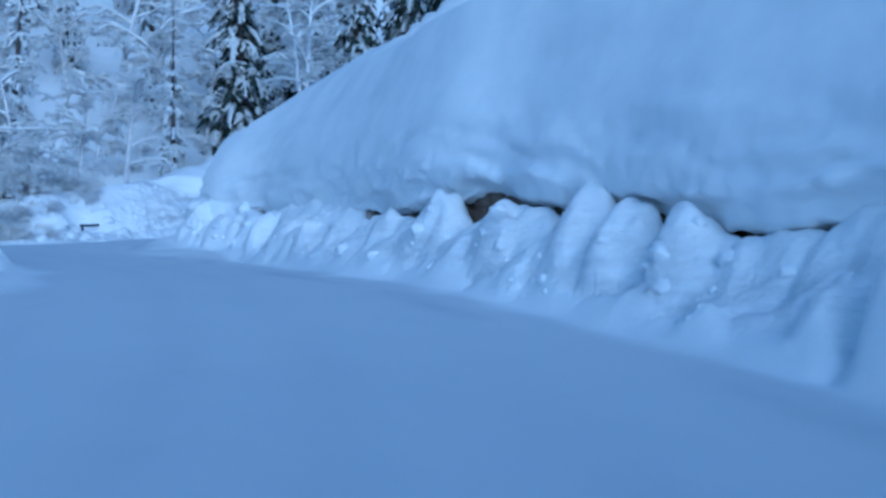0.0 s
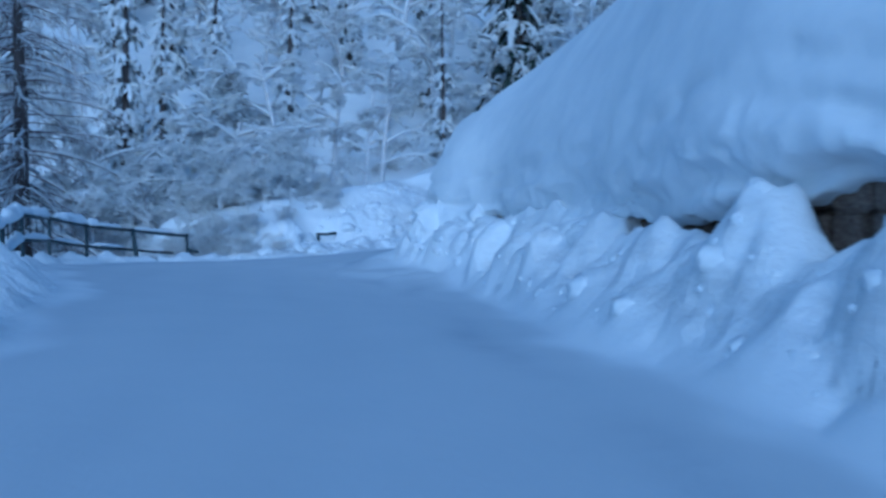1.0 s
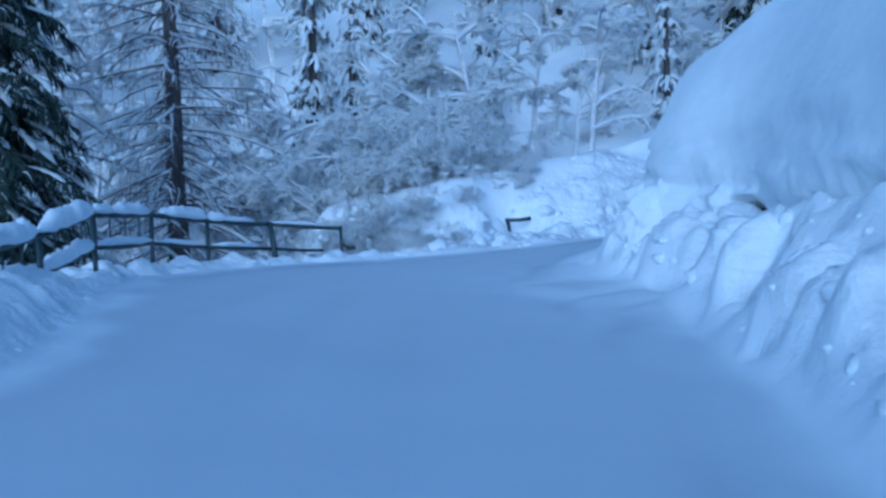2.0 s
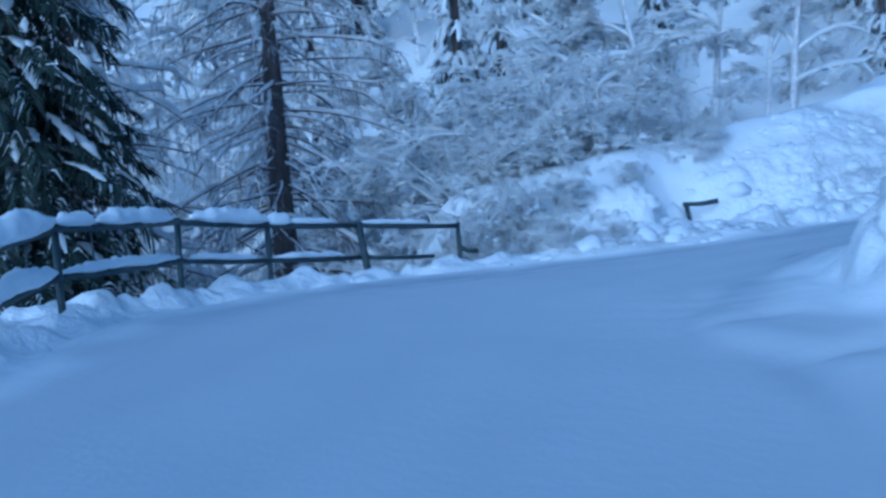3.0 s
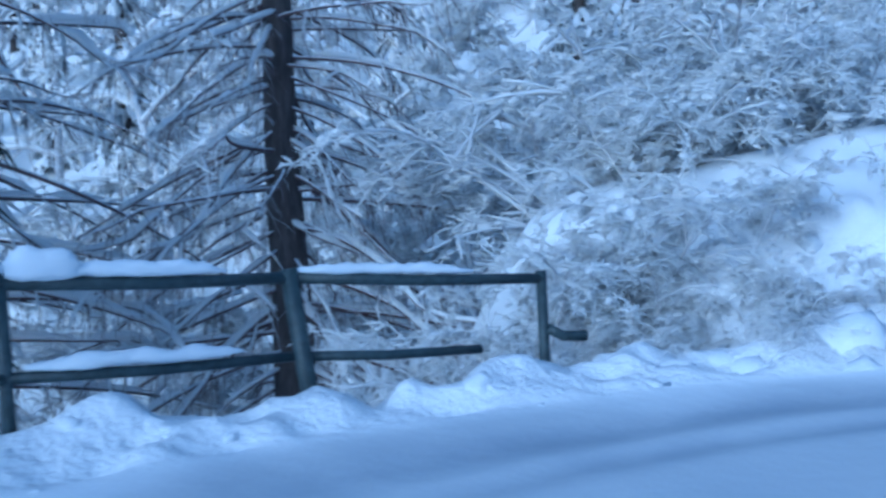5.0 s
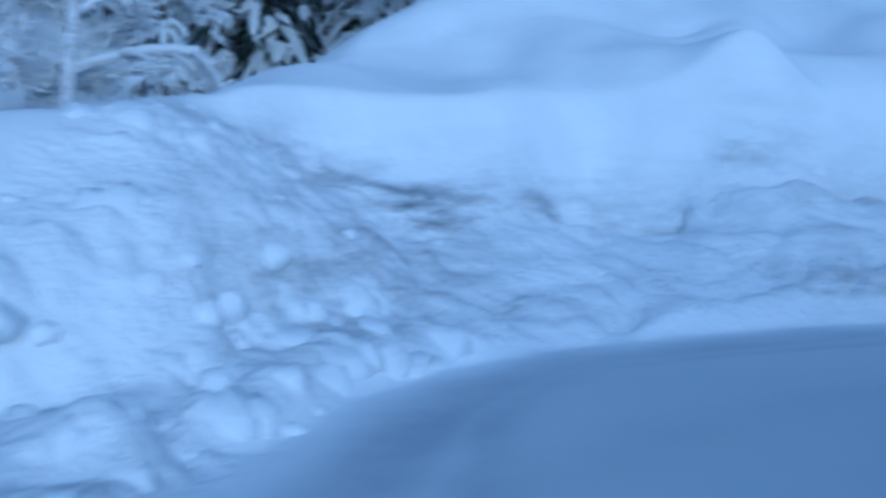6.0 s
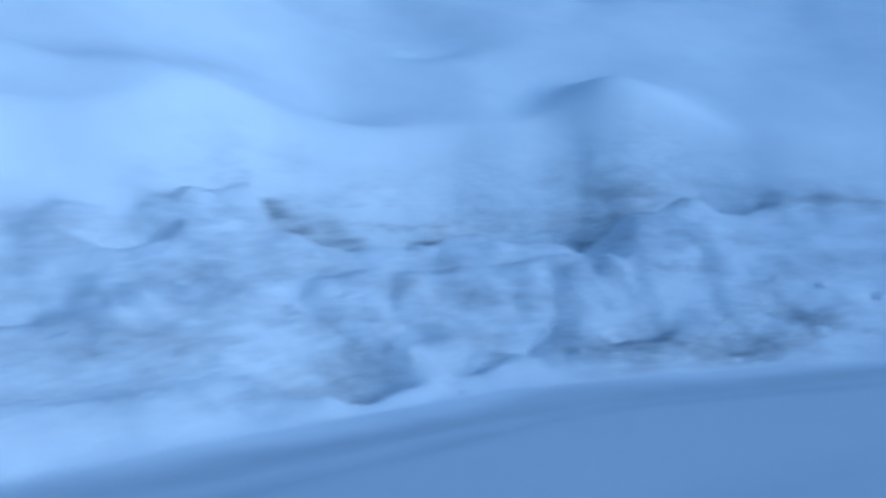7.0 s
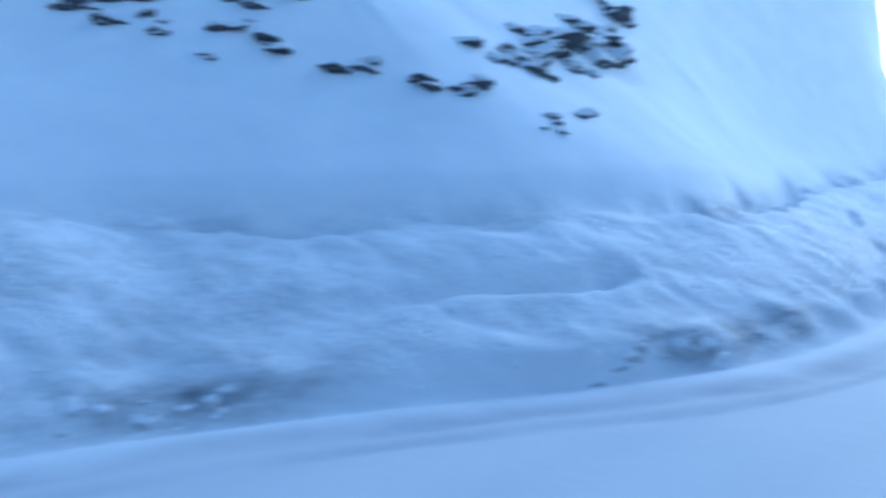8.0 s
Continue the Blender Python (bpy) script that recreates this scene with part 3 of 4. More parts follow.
def along(line, s, half=0.7):
    """Point, direction and right-hand normal at running length s."""
    if id(line) not in _runs:
        _runs[id(line)] = np.concatenate([[0], np.cumsum(np.linalg.norm(np.diff(line[:, :2], axis=0), axis=1))])
    run = _runs[id(line)]
    at = lambda q: np.array([np.interp(q, run, line[:, 0]), np.interp(q, run, line[:, 1])])
    t = at(s + half) - at(s - half)
    t = t / np.linalg.norm(t)
    return at(s), t, np.array([t[1], -t[0]])


def inner_point(s, d):
    p, t, nrm = along(INNER, s)
    return p + nrm * d


S0, S1 = length_at(INNER, 3.75, 1), length_at(INNER, -5.7, 28.0)
S_WALL = length_at(INNER, -6.2, 23.9)
S_NOSE = length_at(INNER, -7.35, 26.4)


def rh(x, y):
    return float(road_height(np.array([x]), np.array([y]))[0])


UPPER = INNER[int(np.argmin(np.hypot(INNER[:, 0] - 0.1, INNER[:, 1] - 22.4))):]


def overhang():
    """The thick snow on the island, bulging out over the wall."""
    prof = [(2.0, 1.2), (1.5, 1.08), (1.15, 1.04), (0.92, 1.14), (0.8, 1.4), (0.76, 1.75), (0.84, 2.2), (1.02, 2.75), (1.3, 3.3), (1.7, 3.85), (2.2, 4.5), (2.7, 4.95), (3.3, 5.2)]
    dense = []
    for a, b in zip(prof, prof[1:]):
        for u in (0, 0.2, 0.4, 0.6, 0.8):
            dense.append((a[0] + (b[0] - a[0]) * u, a[1] + (b[1] - a[1]) * u))
    dense.append(prof[-1])
    V, F = [], []
    ss = np.arange(S0, S1, 0.065)
    n = len(dense)
    for s in ss:
        tip = min(0, s - S_NOSE)
        pinch = 1 - 0.5 * math.exp(-(tip / 2.2) ** 2)
        if s < S_GAP + 6:
            half = abs(float(beside(UPPER, *along(INNER, s)[0].reshape(2, 1))[0][0]))
            pinch = min(pinch, max(0.35, (half - 2.0) / 2.2))
        squat = 1 - 0.36 * math.exp(-(tip / 3.2) ** 2)
        foot, t, nrm = along(INNER, s, 1.5)
        base = rh(*(foot + nrm * 0.2)) + float(np.interp(s - S_GAP, [-13.8, -8.8, -6.3, -3.3, -0.8, 2.0], [-0.1, -0.02, 0.06, 0.13, 0.1, 0.0]))
        sag = 0.2 * noise.noise(Vector((s * 0.5, 3.3, 0))) + 0.1 * noise.noise(Vector((s * 1.6, 7.3, 0)))
        for d, h in dense:
            dd = d if d < 1.1 else 1.1 + (d - 1.1) * pinch
            low = 1 - float(ease(1.1, 1.85, h))
            g = Vector((0.3 * s, 0.6 * dd, 1.5 * h))
            q = Vector((foot[0] + nrm[0] * dd, foot[1] + nrm[1] * dd, h))
            clod = float(ease(1.0, 1.25, h)) * (1 - float(ease(1.9, 2.7, h)))
            out = 0.1 * noise.noise(q * 0.45) + clod * (0.2 * abs(noise.noise(g * 1.5 + Vector((4, 0, 0)))) + 0.09 * abs(noise.noise(g * 3.7)) + 0.02 * noise.noise(q * 6) - 0.08) + low * (0.26 * noise.noise(g * 1.6 + Vector((9, 0, 0))) + 0.12 * noise.noise(g * 3.6) + 0.04 * noise.noise(q * 6))
            out *= 1 - float(ease(2.2, 3.3, d))
            z = base - 1.7 * (1 - pinch) * float(ease(1.6, 3.3, d)) + 1.04 + (h - 1.04) * squat + sag * (1 - float(ease(1.0, 2.3, h))) - 0.35 * float(ease(2.9, 3.3, d))
            V.append((q.x - nrm[0] * out, q.y - nrm[1] * out, z + 0.16 * low * noise.noise(g * 2.2 + Vector((0, 5, 0))) + 0.07 * low * noise.noise(q * 4.4)))
    for i in range(len(ss) - 1):
        for j in range(n - 1):
            a = i * n + j
            F.append((a, a + n, a + n + 1, a + 1))
    for r in (0, (len(ss) - 1) * n):
        F.append(tuple(range(r, r + n)))
    return tagged(from_lists("snow_overhang", V, F, SNOW), "thick overhanging snow on top of a roadside stone wall", "snow bank")


overhang()

wall = new("wall_retaining")
tagged(wall, "rough brown stone retaining wall half buried in snow", "stone wall", kind="structure")


def stone_mesh(seed):
    r = random.Random(seed)
    bm = bmesh.new()
    bmesh.ops.create_cube(bm, size=1.0)
    bmesh.ops.bevel(bm, geom=bm.edges[:], offset=0.14, segments=1, affect='EDGES')
    for v in bm.verts:
        v.co += Vector((r.uniform(-.06, .06), r.uniform(-.06, .06), r.uniform(-.06, .06)))
    me = bpy.data.meshes.new("stone")
    bm.to_mesh(me)
    bm.free()
    me.materials.append(STONE)
    return me


def build_wall():
    r = random.Random(3)
    V, F = [], []
    ss = np.arange(S0 + 2, S_WALL, 0.5)
    for s in ss:
        p, q = inner_point(s, 1.32), inner_point(s, 1.7)
        z = rh(*p)
        for a in (p, q):
            V += [(a[0], a[1], z - 0.3), (a[0], a[1], z + 1.72)]
    for i in range(len(ss) - 1):
        a = 4 * i
        F += [(a, a + 4, a + 5, a + 1), (a + 1, a + 5, a + 7, a + 3), (a + 3, a + 7, a + 6, a + 2)]
    from_lists("wall_core", V, F, STONE, wall, smooth=False)
    meshes = [stone_mesh(k) for k in range(7)]
    for row in range(5):
        s = S0 + 2 + r.uniform(0, 0.3)
        while s < S_WALL:
            wide, tall = r.uniform(0.3, 0.6), r.uniform(0.24, 0.3)
            p, t, nrm = along(INNER, s)
            q = p + nrm * (1.3 + r.uniform(-0.03, 0.03))
            ob = new("stone", meshes[r.randrange(7)])
            ob.parent = wall
            ob.location = (q[0], q[1], rh(*p) + 0.38 + 0.28 * row)
            ob.rotation_euler = (r.uniform(-.1, .1), r.uniform(-.08, .08), math.atan2(t[1], t[0]))
            ob.scale = (wide, 0.2, tall)
            s += wide + 0.03


def chunk_field(name, label, places, size, mat, seed, sunk=0.55):
    """Broken snow grown together with the bank: uneven lumps sunk into it."""
    r = random.Random(seed)
    V, F = [], []
    zs = heights(places)
    for (x, y), z in zip(places, zs):
        k = size[0] + (size[1] - size[0]) * r.random() ** 2
        clump(V, F, (x, y, z - k * sunk * r.uniform(0.6, 1.2)), k, r.uniform(0.7, 1.0), r.uniform(0, 90))
    ob = from_lists(name, V, F, mat)
    return tagged(ob, label, "snow lumps", kind="stuff")


def bank_lumps():
    r = random.Random(21)
    inner = []
    while len(inner) < 280:
        s = r.uniform(S0, S1)
        d = r.choice((abs(r.gauss(0.12, 0.16)), r.uniform(0.1, 1.2), r.uniform(0.3, 1.2)))
        if s > S_GAP + 1 or d < 0.7:
            inner.append(tuple(inner_point(s, d)))
    chunk_field("ploughed_snow_lumps", "broken ploughed snow lumps along a bank foot", inner, (0.04, 0.16), SNOW, 5, 1.15)
    outer = []
    s0, s1 = length_at(OUTER, -10.0, 33.6), length_at(OUTER, 4.9, 19)
    while len(outer) < 160:
        s = r.uniform(s0, s1)
        p, t, nrm = along(OUTER, s)
        d = r.choice((abs(r.gauss(0.15, 0.15)), r.uniform(0.1, 1.6)))
        outer.append(tuple(p - nrm * d))
    chunk_field("crusty_snow_lumps", "grey crusty snow lumps on a cut bank", outer, (0.03, 0.1), SNOW_GROUND, 6, 1.0)
    foot = []
    s0, s1 = length_at(OUTER, -8.7, 34.7), length_at(OUTER, 3.6, 19.4)
    while len(foot) < 110:
        s = r.uniform(s0, s1)
        if vnoise(np.array([0.5 * s]), np.array([3.0]), 1.2, 77)[0] < -0.15:
            continue
        p, t, nrm = along(OUTER, s)
        foot.append(tuple(p - nrm * r.choice((abs(r.gauss(0.1, 0.12)), r.gauss(0.3, 0.15)))))
    chunk_field("dirty_snow_lumps", "dirty icy snow lumps at the foot of a bank", foot, (0.04, 0.12), DIRTY_SNOW, 16, 1.05)
    verge = []
    s0, s1 = length_at(OUTER, -4.4, 5), length_at(OUTER, -10.4, 32.6)
    while len(verge) < 170:
        p, t, nrm = along(OUTER, r.uniform(s0, s1))
        verge.append(tuple(p - nrm * r.choice((abs(r.gauss(0.35, 0.35)), r.uniform(0.2, 1.5)))))
    low = []
    s0, s1 = length_at(OUTER, -13.4, 27.8), length_at(OUTER, -9.0, 35.2)
    while len(low) < 260:
        p, t, nrm = along(OUTER, r.uniform(s0, s1))
        low.append(tuple(p - nrm * r.uniform(0.05, 2.4)))
    chunk_field("bank_snow_lumps", "soft uneven snow lumps on a low road bank", low, (0.06, 0.24), SNOW, 8, 0.78)
    chunk_field("verge_snow_lumps", "crumbly snow lumps pushed up along a road verge", verge, (0.03, 0.1), SNOW, 7, 0.85)


bank_lumps()


def lump_mesh(name, seed, mat, flat=0.8, rough=0.28, sub=3, cuts=3):
    bm = bmesh.new()
    bmesh.ops.create_icosphere(bm, subdivisions=sub, radius=1.0)
    off = Vector((seed * 3.1, seed * 1.7, 0))
    for v in bm.verts:
        n = v.co.normalized()
        k = 1 + rough * noise.noise(n * 1.3 + off) + rough * 0.5 * noise.noise(n * 3.1 + off) + rough * 0.45 * noise.noise(n * 6 + off) + rough * 0.25 * noise.noise(n * 12 + off)
        v.co = Vector((n.x, n.y, n.z * flat)) * k
    r = random.Random(seed)
    for _ in range(cuts):
        d = Vector((r.gauss(0, 1), r.gauss(0, 1), r.gauss(0, 0.8))).normalized()
        lim = r.uniform(0.5, 0.8)
        for v in bm.verts:
            over = v.co.dot(d) - lim
            if over > 0:
                v.co -= d * over * 0.75
    me = bpy.data.meshes.new(name)
    bm.to_mesh(me)
    bm.free()
    me.materials.append(mat)
    me.shade_smooth()
    return me


def snow_blocks():
    """Big blocks that the plough pushed against the wall."""
    r = random.Random(14)
    kinds = [lump_mesh("snow_block", k, SNOW, 0.9, 0.4, 4) for k in range(9)]
    s, spots = S0 + 1, []
    while s < S1:
        for d, lo, hi in ((0.3, 0.2, 0.34), (0.7, 0.28, 0.46), (0.98, 0.3, 0.5)):
            if r.random() < (0.15 if d < 0.5 else 0.45):
                spots.append((s + r.uniform(-.25, .25), d + r.uniform(-.12, .12), r.uniform(lo, hi), d))
        s += r.uniform(0.5, 0.85)
    for s, d, k, row in spots:
        p = inner_point(s, d)
        if s < S_GAP + 0.5:
            continue
        near = ease(S_NOSE - 7, S_NOSE - 4, s)
        top = {0.3: 0.28, 0.7: 0.6, 0.98: 0.82}[row] + r.uniform(-0.15, 0.3) + 0.35 * float(near) * (row > 0.5) - 0.3 * (1 - float(ease(S_NEAR, S_NEAR + 10, s)))
        ob = new("snow_block", r.choice(kinds))
        ob.matrix_basis = pose(p[0], p[1], rh(*p) + top - k * 0.7, r.uniform(-25, 25), r.uniform(-25, 25), r.uniform(0, 360)) @ Matrix.Diagonal((k, k * r.uniform(0.75, 1.1), k * r.uniform(0.8, 1.25), 1))
        tagged(ob, "rounded block of ploughed snow piled against a wall", "snow block", "ploughed snow blocks")


snow_blocks()


def rocks():
    """Dark earth and stones showing through the snow high on the cut slope."""
    r = random.Random(31)
    kinds = [lump_mesh("rock", 40 + k, ROCK, 0.6, 0.7, 3, 7) for k in range(5)]
    # heaps of stones: middle, spread along and across the slope, how many, size
    heaps = [(11.65, 30.7, 0.25, 4, 0.2), (11.75, 29.45, 0.4, 8, 0.34), (12.3, 27.4, 0.3, 4, 0.24), (11.95, 26.7, 0.25, 4, 0.2), (11.55, 27.2, 0.2, 3, 0.16),
             (11.25, 24.6, 0.25, 4, 0.22), (10.72, 23.9, 0.2, 5, 0.26), (10.6, 23.1, 0.3, 7, 0.3), (9.95, 23.5, 0.25, 6, 0.22), (9.5, 22.6, 0.15, 4, 0.2), (9.95, 21.8, 0.25, 5, 0.26),
             (8.95, 22.3, 0.2, 3, 0.2), (9.03, 23.15, 0.12, 2, 0.14), (8.24, 21.65, 0.2, 5, 0.2), (7.7, 20.8, 0.25, 5, 0.22), (7.5, 20.2, 0.2, 4, 0.2), (8.5, 18.4, 0.3, 7, 0.3), (9.2, 17.4, 0.4, 9, 0.38),
             (9.6, 16.0, 0.45, 10, 0.45), (10.2, 14.9, 0.45, 10, 0.5), (8.8, 16.9, 0.25, 6, 0.24), (8.3, 19.2, 0.3, 5, 0.24), (6.7, 19.75, 0.2, 4, 0.16), (7.15, 18.8, 0.2, 3, 0.16), (11.5, 12.8, 0.5, 6, 0.4), (13.6, 10.1, 0.5, 7, 0.5)]
    spots = []
    for x, y, spread, many, k in heaps:
        for _ in range(many):
            spots.append((x + r.gauss(0, spread * 0.55), y + r.gauss(0, spread), k * r.uniform(0.35, 1.0)))
    zs = heights([q[:2] for q in spots])
    for (x, y, k), z in zip(spots, zs):
        ob = new("rock", r.choice(kinds))
        ob.matrix_basis = pose(x, y, float(z) - 0.15 * k, r.uniform(-20, 20), r.uniform(-20, 20), r.uniform(0, 360)) @ Matrix.Diagonal((k * 1.4, k, k * 0.7, 1))
        tagged(ob, "dark rock poking out of a snowy slope", "rock", "rocks on the slope")


rocks()

# ---- fence on the valley side ----
FENCE = [(-13.75, 27.72, 0.6), (-14.1, 25.98, 0.74), (-14.16, 24.42, 0.84), (-13.85, 22.9, 0.97), (-12.75, 20.9, 0.98), (-11.7, 19.3, 0.72), (-10.6, 17.6, 0.56),
         (-9.4, 15.9, 0.46), (-8.2, 14.2, 0.4), (-7.1, 12.3, 0.33), (-6.2, 10.2, 0.26)]


def build_fence():
    thing = new("fence")
    tagged(thing, "dark green tubular steel roadside fence laden with snow", "fence")
    global fence
    fence = thing
    r = random.Random(8)
    gz = heights([p[:2] for p in FENCE])
    for i, ((x, y, z), g) in enumerate(zip(FENCE, gz)):
        V, F = [], []
        lean = (0.1, 0.12) if i == 1 else (r.uniform(-.03, .03), r.uniform(-.03, .03))
        g = min(g, z - 0.6)
        tube(V, F, [(x + lean[0], y + lean[1], g - 0.4), (x, y, z + 0.05)], [0.036, 0.036] if i != 1 else [0.056, 0.052], 10)
        from_lists("post", V, F, STEEL, thing)
    for i, (a, b) in enumerate(zip(FENCE, FENCE[1:])):
        for h, rad in ((0.0, 0.035), (-0.46, 0.03)):
            if h and i == 0:
                b2, a2 = Vector(b), Vector(a)
                a2 = b2 + (a2 - b2) * 0.72
            else:
                a2, b2 = Vector(a), Vector(b)
            V, F = [], []
            mid = (a2 + b2) / 2 + Vector((0, 0, -0.015))
            tube(V, F, [tuple(p + Vector((0, 0, h))) for p in (a2, mid, b2)], [rad] * 3, 8)
            from_lists("rail", V, F, STEEL, thing)
    # bent end of the lower rail
    V, F = [], []
    x, y, z = FENCE[0]
    tube(V, F, [(x + 0.03, y + 0.02, z - 0.34), (x + 0.07, y + 0.12, z - 0.4), (x + 0.15, y + 0.26, z - 0.41)], [0.035] * 3, 8)
    from_lists("rail", V, F, STEEL, thing)
    for i in (4, 5, 6, 3):
        (ax, ay, az), (bx, by, bz) = FENCE[i], FENCE[i + 1] if i != 3 else FENCE[4]
        for k in range(1, 4):
            V, F = [], []
            p = Vector((ax, ay, az)).lerp(Vector((bx, by, bz)), k / 4)
            tube(V, F, [tuple(p), tuple(p - Vector((0, 0, 0.46)))], [0.012, 0.012], 5)
            from_lists("bar", V, F, STEEL, thing)


build_fence()


def snow_cap(a, b, width, tall, seed, floor=0.12):
    """Snow lying on a rail, thicker and thinner, hanging over a little."""
    V, F = [], []
    n = max(6, int((Vector(b) - Vector(a)).length / 0.045))
    pts = []
    for i in range(n + 1):
        q = Vector(a).lerp(Vector(b), i / n)
        pts.append((q.x, q.y, q.z + 0.03 + 0.02 * noise.noise(Vector((q.x * 2, q.y * 2, seed)))))
    pad(V, F, pts, width, tall, seed * 7.3, 12, 0.42)
    return from_lists("snow_cap", V, F, SNOW, fence, "soft cap of snow lying along the rail")


def fence_point(i, u, h):
    return tuple(Vector(FENCE[i]).lerp(Vector(FENCE[i + 1]), u) + Vector((0, 0, h)))


def fence_snow():
    for k, (i, u0, u1, h, w, t) in enumerate([
            (0, 0.3, 1.0, 0.0, 0.04, 0.05), (1, 0.25, 1.0, 0.0, 0.05, 0.06), (1, 0.75, 1.0, 0.0, 0.09, 0.11), (2, 0.0, 0.85, 0.0, 0.12, 0.15), (3, 0.05, 0.7, 0.0, 0.1, 0.13),
            (3, 0.72, 1.0, 0.0, 0.08, 0.1), (4, 0.0, 1.0, 0.0, 0.12, 0.18), (5, 0.02, 0.9, 0.0, 0.12, 0.17), (6, 0.1, 1.0, 0.0, 0.1, 0.16), (7, 0.0, 1.0, 0.0, 0.1, 0.16),
            (8, 0.0, 1.0, 0.0, 0.1, 0.18), (1, 0.2, 0.95, -0.46, 0.06, 0.06), (2, 0.1, 0.9, -0.46, 0.055, 0.06), (3, 0.0, 1.0, -0.46, 0.06, 0.08),
            (4, 0.0, 1.0, -0.46, 0.09, 0.14), (5, 0.0, 1.0, -0.46, 0.09, 0.14)]):
        snow_cap(fence_point(i, u0, h), fence_point(i, u1, h), w, t, k + 1)


fence_snow()


def broken_rail():
    """The stump of the old fence that sticks out of the bank."""
    thing = new("fence_stump")
    tagged(thing, "bent end of a rusty fence sticking out of snow", "fence post")
    x, y, z = -12.14, 32.05, 0.64
    V, F = [], []
    tube(V, F, [(x + 0.06, y, z - 0.9), (x + 0.03, y, z - 0.4), (x - 0.04, y, z)], [0.045] * 3, 8)
    from_lists("post", V, F, STEEL, thing)
    V, F = [], []
    tube(V, F, [(x - 0.08, y - 0.04, z - 0.02), (x + 0.2, y + 0.12, z - 0.03), (x + 0.42, y + 0.3, z)], [0.04, 0.04, 0.045], 8)
    from_lists("rail", V, F, STEEL, thing)


broken_rail()


# ---- trees ----
def bend_path(start, az, length, lift, droop, steps, r, wobble=0.06):
    """A branch that leaves at the angle lift (radians) and bends down by droop along its way."""
    p, out = Vector(start), [tuple(start)]
    e = lift
    for i in range(steps):
        az += r.uniform(-wobble, wobble) * 2
        e -= droop / steps
        st = length / steps
        p = p + Vector((math.cos(az) * math.cos(e), math.sin(az) * math.cos(e), math.sin(e))) * st
        out.append(tuple(p))
    return out


def tree_root(name, label, category, group=""):
    return tagged(new(name), label, category, group)


def larch(label, seed, tall, reach, whorls, twigs=9, snow=1.0, sides=7, rad=0.19, first=0.4):
    """A bare larch: straight trunk, long thin limbs bowed by snow, hanging twigs."""
    r = random.Random(seed)
    root = tree_root("larch_tree", label, "tree")
    TV, TF, SV, SF = [], [], [], []
    pts = [(0.02 * math.sin(i), 0.02 * math.cos(1.7 * i), -1.5 + (tall + 1.5) * i / 14) for i in range(15)]
    tube(TV, TF, pts, [rad * (1.15 - i / 14 * 1.05) for i in range(15)], sides + 3)
    h, turn = first, r.uniform(0, 6.28)
    while h < tall * 0.97:
        f = h / tall
        for k in range(r.randint(3, 5)):
            turn += 2.4 + r.uniform(-0.5, 0.5)
            az = turn
            L = reach * (1 - f) ** 0.75 * r.uniform(0.5, 1.1)
            path = bend_path((0, 0, h + r.uniform(-.15, .15)), az, L, r.uniform(-0.55, -0.05) + 0.4 * f, r.uniform(0.0, 0.5), 5, r, 0.13)
            tail = bend_path(path[-1], az + r.uniform(-.2, .2), L * 0.3, -0.45, r.uniform(-0.5, 0.3), 3, r, 0.15)
            path = refine(path + tail[1:], 2)
            n = len(path) - 1
            br = 0.012 + 0.009 * L
            BV, BF = [], []
            tube(BV, BF, path, [br * (1 - 0.88 * i / n) for i in range(n + 1)], 5, cap=False)
            # snow in uneven stretches
            i = r.randint(1, 3)
            while i < n - 2:
                m = min(n, i + r.randint(3, 8))
                if r.random() < 0.8:
                    w = (0.6 * br + snow * r.uniform(0.006, 0.034)) * (1.1 - 0.5 * i / n)
                    pad(SV, SF, [(q[0], q[1], q[2] + br * (1 - 0.85 * (i + o) / n) + 0.25 * w) for o, q in enumerate(path[i:m + 1])], w, w * r.uniform(0.8, 1.6), r.uniform(0, 90), 6, 0.7)
                i = m + r.randint(0, 1)
            for _ in range(int(twigs * (0.4 + L / reach))):
                i = r.randint(2, n - 1)
                a = az + r.choice((-1, 1)) * r.uniform(0.3, 1.3)
                tl = r.uniform(0.2, 0.8) * min(1, 0.3 + L / 3)
                tp = bend_path(path[i], a, tl, r.uniform(-1.1, -0.1), r.uniform(0.1, 0.8), 3, r, 0.25)
                tube(BV, BF, tp, [0.007, 0.005, 0.004, 0.002], 3, cap=False)
                for _ in range(2):
                    q = r.choice(tp[1:])
                    tube(BV, BF, bend_path(q, a + r.uniform(-1, 1), tl * r.uniform(0.3, 0.7), r.uniform(-1.4, -0.3), 0.3, 2, r, 0.25), [0.004, 0.003, 0.002], 3, cap=False)
                if r.random() < 0.4 * snow:
                    w = r.uniform(0.01, 0.022)
                    ridge(SV, SF, [(q[0], q[1], q[2] + 0.006) for q in tp], [w, w * r.uniform(0.5, 1.6), w * r.uniform(0.4, 1.4), w * 0.4], [w * 1.3] * 3 + [w * 0.5])
            from_lists("limb", BV, BF, TWIG, root)
        h += tall / whorls * (0.6 + 0.8 * r.random()) * (1.1 - 0.4 * f)
    from_lists("trunk", TV, TF, BARK, root)
    tagged(from_lists("snow", SV, SF, TREE_SNOW, root, "snow lying on the limbs"), kind="stuff")
    return root


